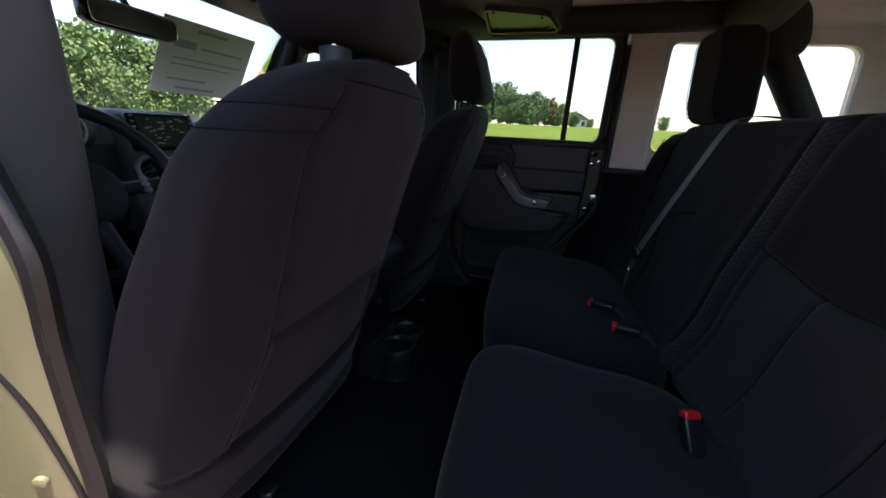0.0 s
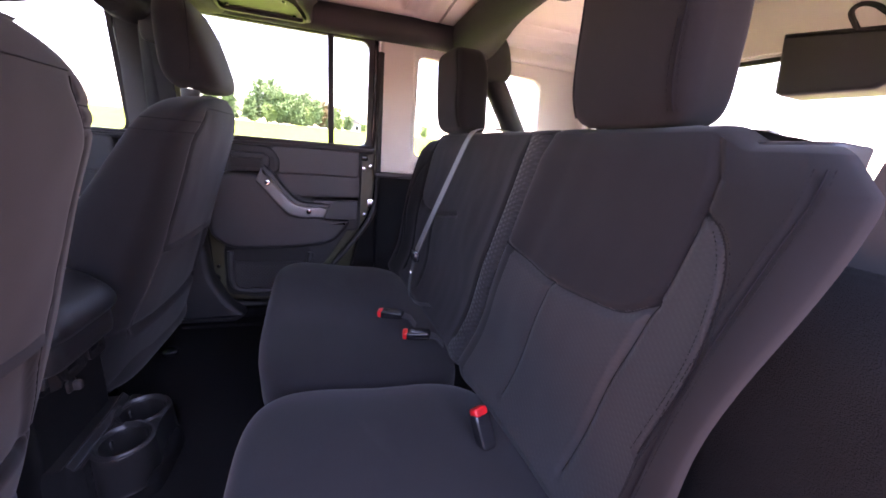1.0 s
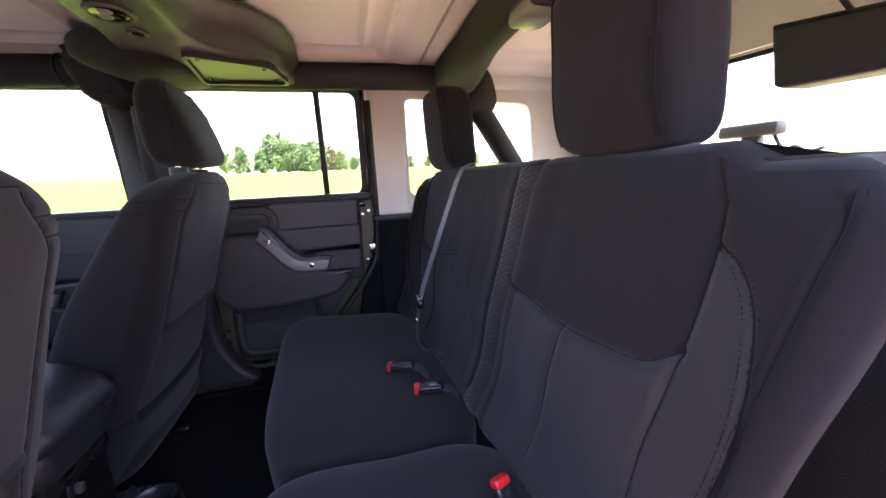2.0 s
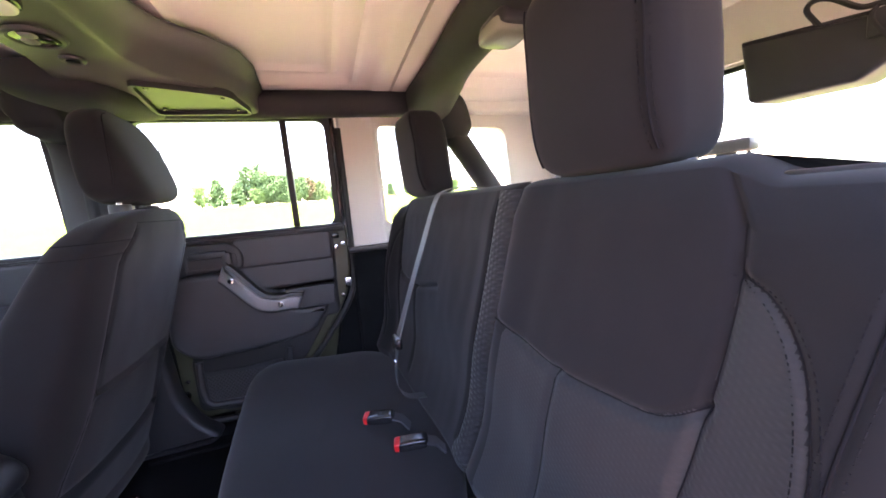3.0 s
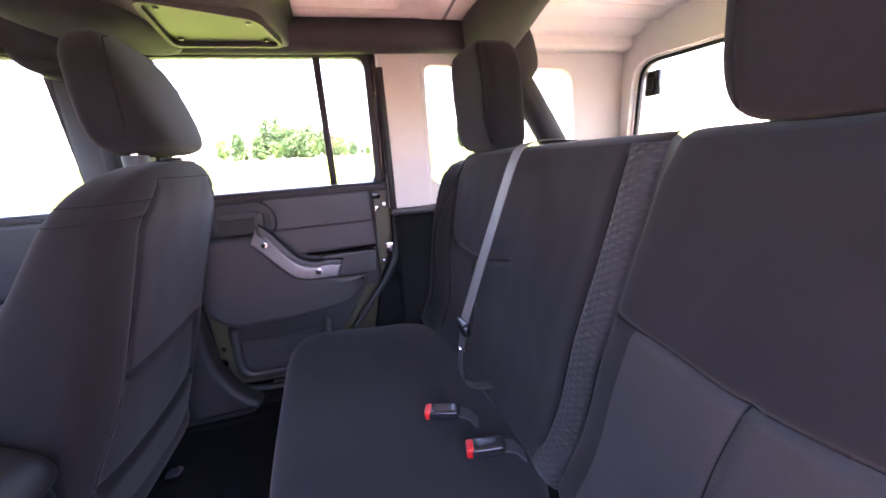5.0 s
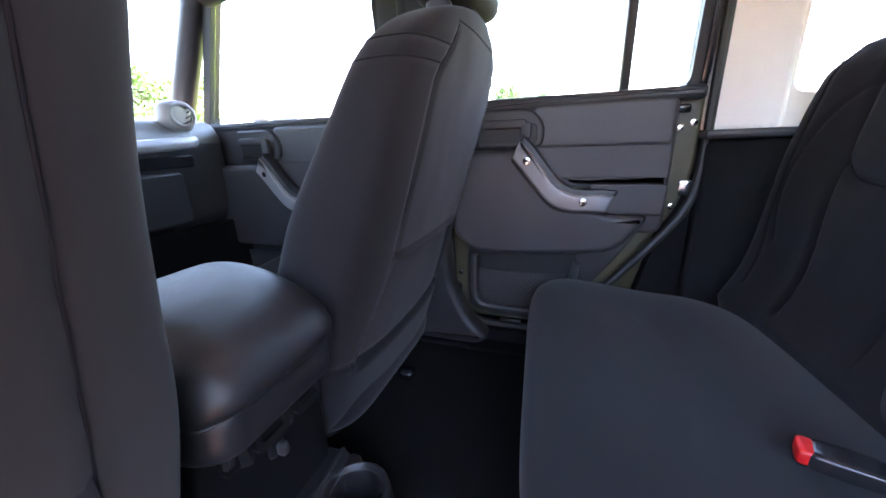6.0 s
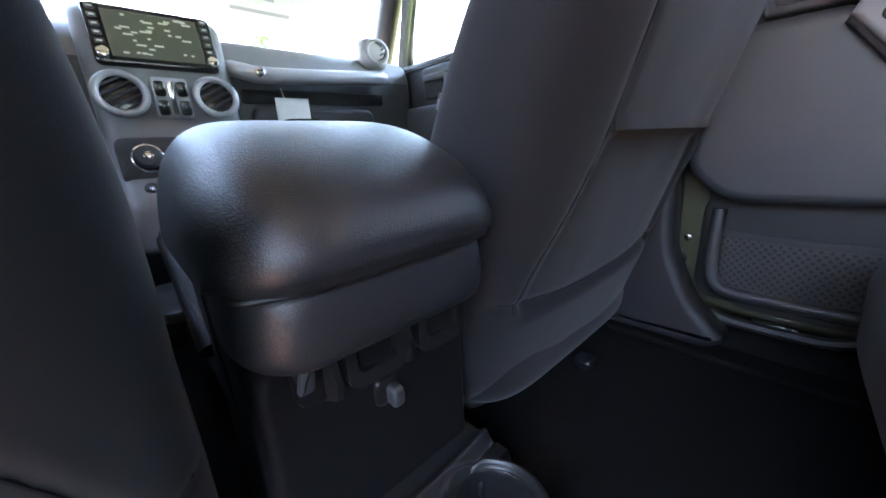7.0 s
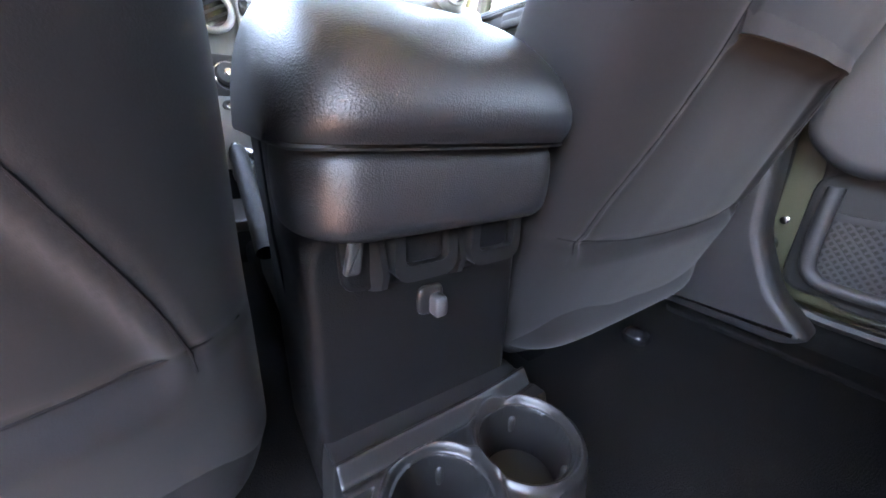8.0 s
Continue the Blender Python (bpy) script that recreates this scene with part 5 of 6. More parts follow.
    part("latch_claw", tube([(lx + 0.014, 0.70, gz + 0.03), (lx + 0.026, 0.705, gz + 0.03), (lx + 0.026, 0.73, gz + 0.03)], 0.005, 8), CHROME, ob)
    for sx, sz in ((lx - 0.029, gz - 0.022), (lx - 0.008, gz + 0.178), (lx - 0.034, gz + 0.167)):
        part("screw", disc((sx, 0.7045, sz), (0, -1, 0), 0.008, 0.004, 14, 0.001), CHROME, ob)
    part("trim_clip", box(lx - 0.05, lx - 0.02, 0.69, 0.706, belt - 0.05, belt - 0.03, 0.004), GLOSSBLACK, ob)
    # striker and lower hinge
    part("hinge", disc((x0 + 0.035, 0.695, 0.725), (0, -1, 0), 0.016, 0.02, 16), GLOSSBLACK, ob)
    part("hinge_plate", box(x0 + 0.172, x0 + 0.240, 0.676, 0.71, 0.6145, 0.6235, 0.003), CHROME, ob)
    part("screw", disc((x0 + 0.046, 0.703, 0.772), (0, -1, 0), 0.0075, 0.005, 14, 0.001), CHROME, ob)
    # window
    wx0, wx1 = x0 + 0.012, x1 - 0.012
    outer = rounded([(wx0 - 0.02, belt), (wx1 + 0.024, belt), (wx1 + 0.024, top_z + 0.035), (wx0 + rear_post - 0.01, top_z + 0.035)], 0.035)
    innr = rounded([(wx0 + 0.012, belt + 0.005), (wx1 - 0.012, belt + 0.005), (wx1 - 0.012, top_z), (wx0 + rear_post + 0.012, top_z)], 0.035)
    lean = Matrix.Translation((0, 0.725, belt)) @ Matrix.Rotation(radians(5.5), 4, "X") @ Matrix.Translation((0, -0.725, -belt))

    def leaned(bm):
        bm.transform(lean)
        return bm
    part("window_frame", leaned(frame_slab(outer, innr, 0.712, 0.752)), RUBBER, ob, "black window frame")
    part("frame_edge", leaned(box(wx1 + 0.006, wx1 + 0.020, 0.70, 0.712, belt, top_z + 0.03, 0.004)), GLOSSBLACK, ob)
    if rear_post == 0:
        part("divider", leaned(box(x1 - 0.172, x1 - 0.150, 0.715, 0.748, belt, top_z + 0.01, 0.005)), RUBBER, ob, "black divider post")
    pn = part("pane", leaned(slab(innr, 0.730, 0.734, "y", 0.001)), GLASS, ob)
    pn.visible_shadow = False
    return ob


# the rear driver door stands open on its hinges
od = thing("open_rear_door", (-0.55, -0.80, 0.60), "open rear driver door, olive green outside, black lining inside", "door", kind="structure", turn=-97.0)
part("shell", slab(rounded([(0.02, 0.02), (0.42, 0.02), (0.60, 0.30), (0.64, 0.67), (0.0, 0.67), (0.0, 0.12)], 0.06), -0.06, 0.0, "y", 0.012), PAINT, od)
part("inner_panel", slab(rounded([(0.04, 0.06), (0.40, 0.06), (0.56, 0.32), (0.60, 0.66), (0.03, 0.66), (0.03, 0.14)], 0.06), 0.0, 0.035, "y", 0.012), PLASTIC, od)
part("window_frame", frame_slab(rounded([(0.0, 0.66), (0.64, 0.66), (0.62, 1.05), (0.02, 1.05)], 0.03), rounded([(0.03, 0.69), (0.61, 0.69), (0.59, 1.02), (0.05, 1.02)], 0.03), -0.04, 0.0), RUBBER, od)
door("rear_door", -0.388, 0.240, 1.268, 1.648, 0.0, "closed rear passenger door, black trim, silver pull grip", (0.0, 1.018))
door("front_door", -1.33, -0.555, 1.255, 1.645, 0.17, "closed front passenger door, black trim, silver pull grip", (-0.843, 0.991))
# outside mirror beyond the front window
mi = thing("door_mirror", (-1.18, 0.86, 1.12), "black outside mirror on the passenger door", "mirror")
part("shell", pad(-1.24, -1.13, 0.83, 1.02, 1.14, 1.30, 5, 32, 16), PLASTIC, mi)
part("arm", box(-1.21, -1.15, 0.76, 0.86, 1.12, 1.16, 0.01), PLASTIC, mi)


# ---- centre console ----
con = thing("centre_console", (-0.5, 0, 0.585), "black vinyl centre console with armrest lid and rear panel", "console", shift=(-0.022, -0.029, 0.036))


def plan(x):
    """Half the console's width at x: straight sides, well rounded towards the rear corners."""
    d = min(max((x + 0.400) / 0.078, 0), 1)
    return 0.112 - 0.042 * (1 - math.sqrt(max(0.0, 1 - 0.97 * d ** 2.6)))


def lid_slices():
    """Slices across the padded lid: its top rolls down to a soft rear lip, and its sides and rear corners are rounded."""
    side = smooth_line([(-0.326, 0.0, 0.877), (-0.319, 0.0, 0.889), (-0.322, 0.0, 0.906), (-0.340, 0.0, 0.929), (-0.380, 0.0, 0.955), (-0.435, 0.0, 0.975), (-0.495, 0.0, 0.982),
                        (-0.545, 0.0, 0.972), (-0.570, 0.0, 0.940), (-0.574, 0.0, 0.900), (-0.566, 0.0, 0.877)], 6)
    rings = []
    for k in range(1, 64):
        v = -math.cos(math.pi * k / 64)
        h = (1 - abs(v) ** 6.5) ** 0.42
        rings.append([(p.x - 0.055 * abs(v) ** 6.5 * max(0.0, (p.x + 0.46) / 0.14), 0.117 * v, 0.876 + (p.z - 0.876) * h) for p in side])
    return rings


part("armrest_lid", loft(lid_slices()), VINYL, con, "padded black vinyl armrest lid")
part("lid_seam", tube(smooth_line([(x, -plan(x) + 0.002, 0.8745) for x in (-0.51, -0.45, -0.40, -0.37, -0.345)] + [(-0.333, -0.05, 0.8745), (-0.333, 0.05, 0.8745)] + [(x, plan(x) - 0.002, 0.8745) for x in (-0.345, -0.37, -0.40, -0.45, -0.51)], 6), 0.0018, 6), RUBBER, con)


def console_ring(z, back, wide=0.0, inset=0.042, deep=0.078):
    """The console's outline at a height: straight sides and a rounded corner into the rear face at x = back."""
    side = [(x, 0.108 + wide) for x in (-0.515, -0.48, -0.45)]
    for k in range(19):
        a = 0.5 * math.pi * k / 18
        side.append((back - deep + deep * math.sin(a) ** (2 / 2.4), 0.108 + wide - inset * (1 - max(0.0, math.cos(a)) ** (2 / 2.4))))
    flat = side[-1][1]
    side += [(back, flat * v) for v in (0.8, 0.5, 0.2)]
    return [(x, -y, z) for x, y in side] + [(x, y, z) for x, y in side[::-1]]


rings = []
for z in (0.56, 0.62, 0.68, 0.74, 0.775, 0.79, 0.80, 0.81, 0.82, 0.83, 0.85, 0.879):
    square = ease(0.835 - z, 0.0, 0.05)
    rings.append(console_ring(z, -0.346 - 0.035 * ease(0.832 - z, -0.01, 0.03), -0.002 * square, 0.042 - 0.028 * square, 0.078 - 0.05 * square))
# below the lid the body's shade comes from its darkened vinyl
part("body", loft(rings), SHADEVINYL, con)
part("tunnel_cover", box(-0.93, -0.50, -0.085, 0.095, 0.56, 0.742, 0.025, 4), PLASTIC, con, "black plastic cover round the levers")
for s in (-1, 1):
    part("side_seam", tube([(-0.455, s * 0.1085, 0.878), (-0.455, s * 0.1085, 0.80), (-0.45, s * 0.103, 0.70)], 0.0012, 6), RUBBER, con)
rings = []
for k in range(11):
    a = math.pi * k / 10
    lift = -math.cos(a)
    roll = 0.013 if k < 5 else 0.007
    z = 0.8445 + 0.028 * lift
    rings.append([p for p in console_ring(z, -0.335 - roll * (1 - math.sin(a)) ** 1.6, 0.003 - 0.4 * roll * (1 - math.sin(a)), 0.046) if p[0] > -0.449])
part("rear_panel", loft(rings), VINYL, con, "grained rear panel with a hooded lower edge")
part("recess", slab(rounded([(-0.078, 0.767), (0.078, 0.767), (0.08, 0.82), (-0.08, 0.82)], 0.014), -0.388, -0.374, "x", 0.004), SHADEVINYL, con)
for y in (-0.018, 0.050):
    loop = frame_slab(rounded([(y - 0.028, 0.776), (y + 0.028, 0.776), (y + 0.026, 0.824), (y - 0.026, 0.824)], [0.016, 0.016, 0.004, 0.004], 5), rounded([(y - 0.0185, 0.789), (y + 0.0185, 0.789), (y + 0.0185, 0.815), (y - 0.0185, 0.815)], [0.006, 0.006, 0.003, 0.003], 5), -0.376, -0.356, "x")
    bmesh.ops.bevel(loop, geom=[e for e in loop.edges if len(e.link_faces) == 2 and e.calc_face_angle(0) > 0.9], offset=0.0022, segments=2, affect="EDGES")
    part("cup_latch", loop, TRAYPLASTIC, con, "dark grey square loop catch")
    part("catch_pad", pad(-0.378, -0.360, y - 0.0175, y + 0.0175, 0.788, 0.816, 5, 24, 12), SHADEVINYL, con)
    part("catch_fin", loft([[(-0.378, y - 0.040, z), (-0.378 + d, y - 0.036, z), (-0.378 + d, y - 0.031, z), (-0.378, y - 0.029, z)] for z, d in ((0.766, 0.004), (0.772, 0.016), (0.785, 0.021), (0.805, 0.014), (0.818, 0.004))]), TRAYPLASTIC, con)
part("speaker_mesh", slab(rounded([(-0.078, 0.785), (-0.066, 0.785), (-0.062, 0.810), (-0.072, 0.812)], 0.003), -0.376, -0.368, "x", 0.002), GREYPLASTIC, con)
part("hook_bezel", pad(-0.388, -0.376, -0.014, 0.012, 0.729, 0.757, 4, 24, 12), TRAYPLASTIC, con)
part("hook", pad(-0.380, -0.364, -0.004, 0.009, 0.730, 0.750, 4, 24, 12), GREYPLASTIC, con, "small grey hook")

# cup tray behind the console
tray = thing("cup_tray", (-0.32, -0.025, 0.58), "dark plastic floor tray with two round cup holders", "cup holder")
CUPS = ((-0.320, 0.020, 0.039), (-0.314, -0.070, 0.037))


def tray_depth(x, y):
    """How far a point lies inside the tray's outline: two rounded lobes about the cups and a straight lip along the console."""
    (ax, ay, _), (bx, by, _) = CUPS
    t = min(max(((x - ax) * (bx - ax) + (y - ay) * (by - ay)) / ((bx - ax) ** 2 + (by - ay) ** 2), 0), 1)
    lobes = 0.061 - 0.004 * math.sin(math.pi * t) - math.hypot(x - ax - t * (bx - ax), y - ay - t * (by - ay))
    lip = min(-0.340 - x, 0.088 - y, y + 0.138)
    return max(lobes, lip)


def tray_top():
    """The tray's upper face as a fine grid, with the cup wells let into it."""
    n, m = 130, 170
    verts, faces = [], []
    for i in range(n + 1):
        for j in range(m + 1):
            x, y = -0.412 + 0.166 * i / n, -0.142 + 0.234 * j / m
            e = tray_depth(x, y)
            z = 0.666 - 0.085 * (1 - ease(e, 0.0, 0.009))
            lipx = x + 0.374 - 0.10 * max(0, -y - 0.02) ** 2 + 0.9 * max(0, y + 0.01) ** 2
            z += 0.009 * math.exp(-(lipx / 0.0055) ** 2) - 0.004 * math.exp(-((lipx - 0.012) / 0.004) ** 2)
            for cx, cy, r in CUPS:
                d = math.hypot(x - cx, y - cy)
                z -= 0.055 * ease(r - d, -0.001, 0.005) + 0.003 * ease(r + 0.005 - d, 0.0, 0.002)
                z += 0.005 * math.exp(-((d - r - 0.008) / 0.003) ** 2)
            verts.append((x, y, z))
    for i in range(n):
        for j in range(m):
            a = i * (m + 1) + j
            faces.append((a, a + m + 1, a + m + 2, a + 1))
    me = bpy.data.meshes.new("tray")
    me.from_pydata(verts, [], faces)
    bm = bmesh.new()
    bm.from_mesh(me)
    bpy.data.meshes.remove(me)
    bmesh.ops.delete(bm, geom=[v for v in bm.verts if tray_depth(v.co.x, v.co.y) < -0.003], context="VERTS")
    return bm


part("tray", tray_top(), TRAYPLASTIC, tray)
for cx, cy, r in CUPS:
    part("cup_liner", disc((cx, cy, 0.610), (0, 0, 1), r * 0.84, 0.004, 28, 0.001), RUBBER, tray)
    for a in (0.5, 2.6, 4.7):
        part("grip_tab", pad(cx + r * math.cos(a) - 0.007, cx + r * math.cos(a) + 0.003, cy + r * math.sin(a) - 0.005, cy + r * math.sin(a) + 0.005, 0.630, 0.652, 3, 12, 8), RUBBER, tray)

# shift lever, hand brake
sh = thing("shift_lever", (-0.86, -0.03, 0.80), "chrome-topped shift lever in a dark gate", "lever", shift=(-0.09, -0.085, -0.14))
part("gate", slab(rounded([(-0.96, -0.075), (-0.76, -0.075), (-0.76, 0.02), (-0.96, 0.02)], 0.02), 0.872, 0.892, "z", 0.005), PLASTIC, sh)
part("stalk", tube([(-0.87, -0.03, 0.88), (-0.85, -0.03, 0.96)], 0.008, 10), CHROME, sh)
part("knob", pad(-0.870, -0.830, -0.050, -0.010, 0.94, 0.985, 3, 24, 16), VINYL, sh)
part("knob_cap", pad(-0.872, -0.828, -0.052, -0.008, 0.975, 1.01, 3, 24, 16), CHROME, sh, "bright chrome cap")
hb = thing("hand_brake", (-0.62, -0.16, 0.80), "hand brake lever with a bright release button", "lever", shift=(-0.17, 0.02, 0.03))
part("lever", tube(smooth_line([(-0.50, -0.145, 0.72), (-0.62, -0.145, 0.79), (-0.72, -0.145, 0.835)]), 0.014, 10), SHADEVINYL, hb)
part("button", tube([(-0.72, -0.145, 0.835), (-0.74, -0.145, 0.843)], 0.008, 10), CHROME, hb)

# ---- dashboard ----
da = thing("dashboard", (-1.2, 0, 0.8), "dark moulded dashboard with silver grab bar and round vents", "dashboard", shift=(-0.11, -0.034, 0.114))
prof = rounded([(-1.42, 1.06), (-1.38, 1.145), (-1.22, 1.168), (-1.12, 1.155), (-1.085, 1.11), (-1.085, 0.86), (-1.14, 0.78), (-1.45, 0.78)], [0.02, 0.03, 0.05, 0.04, 0.03, 0.05, 0.03, 0.02], 5)
bm = slab(prof, -0.70, 0.70, "y", 0.03, 3)
# faces below 1.06 take the shaded colour, those above the lit one
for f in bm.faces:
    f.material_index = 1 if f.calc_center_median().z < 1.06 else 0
part("dash_pad", bm, [LITDASH, SHADEDASH], da)
stack = rounded([(-1.30, 1.18), (-1.10, 1.185), (-1.068, 1.165), (-1.046, 1.045), (-1.030, 0.94), (-0.985, 0.86), (-0.93, 0.80), (-0.93, 0.70), (-1.30, 0.70)], 0.02, 4)
part("middle_console", slab(stack, -0.128, 0.128, "y", 0.022, 3), LITDASH, da)
part("glove_box", slab(rounded([(0.165, 0.835), (0.53, 0.835), (0.53, 1.0), (0.165, 1.0)], 0.03), -1.10, -1.076, "x", 0.012, 3), SHADEDASH, da, "closed glove box lid")
part("glove_box_pull", pad(-1.086, -1.066, 0.23, 0.36, 0.925, 0.972, 4, 28, 12), GLOSSBLACK, da)
part("dash_recess", slab(rounded([(0.15, 1.005), (0.57, 1.012), (0.57, 1.05), (0.15, 1.04)], 0.01), -1.10, -1.080, "x", 0.004), GLOSSBLACK, da)
part("grab_bar", tube(smooth_line([(-1.085, 0.135, 1.085), (-1.055, 0.16, 1.075), (-1.042, 0.20, 1.068), (-1.036, 0.36, 1.074), (-1.042, 0.52, 1.085), (-1.06, 0.565, 1.09)]), 0.019, 12), SILVER, da, "silver grab bar")
part("grab_bar_bolt", disc((-1.026, 0.185, 1.07), (1, 0, 0.1), 0.011, 0.008, 16), CHROME, da)


def air_vent(c, normal, r):
    """A round vent: silver rim, dark well, slats."""
    q = Vector(normal).normalized().to_track_quat("Z", "Y")
    c = Vector(c)
    vt = part("vent", ring_tube(c + q @ Vector((0, 0, 0.012)), normal, r * 0.9, r * 0.16, 32, 10), SILVER, da, "silver rimmed round air vent")
    part("vent_well", disc(c - q @ Vector((0, 0, 0.02)), normal, r * 0.86, 0.022, 28), GLOSSBLACK, vt)
    for k in (-2, -1, 0, 1, 2):
        h = k * r * 0.32
        w = math.sqrt(max(0, (r * 0.8) ** 2 - h * h))
        m = Matrix.Translation(c) @ q.to_matrix().to_4x4() @ Matrix.Rotation(radians(28), 4, "Z") @ Matrix.Translation((0, h, 0.006)) @ Matrix.Rotation(radians(35), 4, "X")
        part("slat", box(-w, w, -r * 0.06, r * 0.06, -0.001, 0.001, 0.0005, 1, m), GREYPLASTIC, vt)


for y in (-0.082, 0.082):
    air_vent((-1.036, y, 1.008), (1, 0, 0.18), 0.043)
air_vent((-1.085, 0.565, 1.168), (1, -0.25, 0.1), 0.036)
air_vent((-1.085, -0.60, 1.165), (1, 0.2, 0.1), 0.036)
part("vent_pod", pad(-1.15, -1.075, 0.515, 0.615, 1.12, 1.215, 3, 28, 16), SILVER, da)
# window switches between the vents
part("switch_bezel", slab(rounded([(-0.032, 0.965), (0.032, 0.965), (0.032, 1.045), (-0.032, 1.045)], 0.008), -1.045, -1.026, "x", 0.004), SILVER, da)
for y in (-0.019, 0.019):
    for z in (0.985, 1.022):
        part("window_switch", pad(-1.034, -1.014, y - 0.010, y + 0.010, z - 0.015, z + 0.015, 4, 20, 10), GLOSSBLACK, da)
part("switch_spine", box(-1.034, -1.018, -0.005, 0.005, 0.972, 1.038, 0.003), CHROME, da)
# heater knobs
part("heater_panel", slab(rounded([(-0.118, 0.80), (0.118, 0.80), (0.118, 0.925), (-0.118, 0.925)], 0.02), -1.0, -0.972, "x", 0.006), PLASTIC, da)
for y, z, r in ((-0.072, 0.885, 0.024), (0.0, 0.885, 0.024), (0.072, 0.885, 0.024), (-0.080, 0.822, 0.015), (0.080, 0.822, 0.015)):
    part("knob_ring", ring_tube((-0.968, y, z), (1, 0, 0.2), r, 0.004, 28, 8), CHROME, da)
    kn = part("knob", disc((-0.974, y, z), (1, 0, 0.2), r * 0.85, 0.026, 24, 0.004), GREYPLASTIC, da)
    part("knob_mark", disc((-0.95, y, z + 0.004), (1, 0, 0.2), r * 0.35, 0.004, 16, 0.001), CHROME, kn)
# tag hung on the glove box
tg = thing("paper_tag", (-1.075, 0.27, 0.99), "white paper tag hanging on the glove box", "tag", shift=(-0.11, -0.034, 0.114))
part("sheet", box(-1.072, -1.069, 0.225, 0.315, 0.965, 1.022, 0.0008, 1), PAPER, tg)
part("string", tube([(-1.070, 0.25, 1.02), (-1.072, 0.245, 1.045)], 0.0012, 6), PAPER, tg)
# radio
ra = thing("radio", (-1.06, 0, 1.05), "touchscreen radio with side buttons in the dashboard", "radio", shift=(-0.11, -0.034, 0.114))
rt = Matrix.Translation((-1.056, 0, 1.119)) @ Matrix.Rotation(radians(-13), 4, "Y")


def tilted(bm):
    bm.transform(rt)
    return bm


part("bezel", tilted(slab(rounded([(-0.105, -0.056), (0.105, -0.056), (0.105, 0.058), (-0.105, 0.058)], 0.012), -0.02, 0.010, "x", 0.005)), GLOSSBLACK, ra)
sc = part("screen", tilted(box(0.009, 0.0125, -0.078, 0.078, -0.044, 0.046, 0.001, 1)), SCREEN, ra, "lit map screen")
rng = random.Random(3)
for k in range(34):
    y, z = rng.uniform(-0.068, 0.055), rng.uniform(-0.038, 0.040)
    part("screen_mark", tilted(box(0.0125, 0.0131, y, y + rng.choice((0.006, 0.010, 0.016)), z, z + 0.0035, 0.0, 1)), GLYPH, sc)
for s in (-1, 1):
    for k in range(5):
        part("button", tilted(box(0.008, 0.014, s * 0.091 - 0.007, s * 0.091 + 0.007, -0.022 + 0.016 * k, -0.012 + 0.016 * k, 0.002)), GREYPLASTIC, ra)
        part("button_mark", tilted(box(0.014, 0.0146, s * 0.091 - 0.004, s * 0.091 + 0.004, -0.019 + 0.016 * k, -0.016 + 0.016 * k, 0.0, 1)), GLYPH, ra)
    kn = disc((0.008, s * 0.091, -0.040), (1, 0, 0), 0.010, 0.016, 20)
    part("radio_knob", tilted(kn), CHROME, ra)

# steering wheel
sw = thing("steering_wheel", (-0.86, -0.375, 0.95), "black leather steering wheel with spoke buttons", "steering wheel", shift=(-0.02, -0.06, 0.098))
q = Vector((0.9, 0, 0.42)).normalized()
c = Vector((-0.83, -0.375, 1.03))
part("rim", ring_tube(c, q, 0.185, 0.015, 48, 12), VINYL, sw)
qq = q.to_track_quat("Z", "Y")
part("hub", disc(c - q * 0.05, q, 0.075, 0.05, 28, 0.015), PLASTIC, sw)
for a in (0.0, math.pi, -math.pi / 2):
    d = qq @ Vector((math.cos(a), math.sin(a), 0))
    sp = part("spoke", tube([c - q * 0.02 + d * 0.05, c + d * 0.18], 0.016, 10), GREYPLASTIC, sw)
    if abs(math.sin(a)) < 0.5:
        for k in (-1, 0, 1):
            part("spoke_button", disc(c + d * 0.105 + q * 0.008 + qq @ Vector((0, 0.014 * k, 0)), q, 0.008, 0.006, 12, 0.002), SILVER, sp)
part("column", tube([c - q * 0.05, c - q * 0.30], 0.045, 16), PLASTIC, sw)
ic = thing("instrument_cluster", (-1.12, -0.375, 1.08), "dark hooded instrument cluster", "gauges", shift=(-0.02, -0.06, 0.098))
part("hood", pad(-1.20, -1.02, -0.55, -0.20, 1.09, 1.225, 4, 40, 20), VINYL, ic)
for y in (-0.45, -0.30):
    part("gauge", disc((-1.03, y, 1.145), (1, 0, 0.15), 0.045, 0.02, 28), GLOSSBLACK, ic)
    part("gauge_ring", ring_tube((-1.01, y, 1.147), (1, 0, 0.15), 0.045, 0.004, 28, 8), SILVER, ic)

# inside mirror and its wires
rm = thing("inside_mirror", (-1.08, 0.0, 1.55), "black inside mirror on the windshield", "mirror", shift=(-0.14, -0.085, 0.015))
part("shell", pad(-1.02, -0.975, -0.125, 0.125, 1.485, 1.555, 5, 40, 16), GLOSSBLACK, rm)
part("mirror_face", slab(rounded([(-0.112, 1.492), (0.112, 1.492), (0.112, 1.548), (-0.112, 1.548)], 0.015), -0.977, -0.973, "x", 0.001), CHROME, rm)
part("stalk", tube(smooth_line([(-1.0, 0, 1.55), (-1.03, 0, 1.585), (-1.09, 0, 1.61)]), 0.009, 10), PLASTIC, rm)
part("wire", tube(smooth_line([(-1.0, -0.03, 1.555), (-1.0, -0.03, 1.60), (-1.03, -0.02, 1.63)]), 0.003, 6), RUBBER, rm)

# price sheet inside the windshield: its print is too small to read
st = thing("window_sticker", (-1.32, 0.25, 1.3), "white printed price sheet stuck inside the windshield", "sticker")


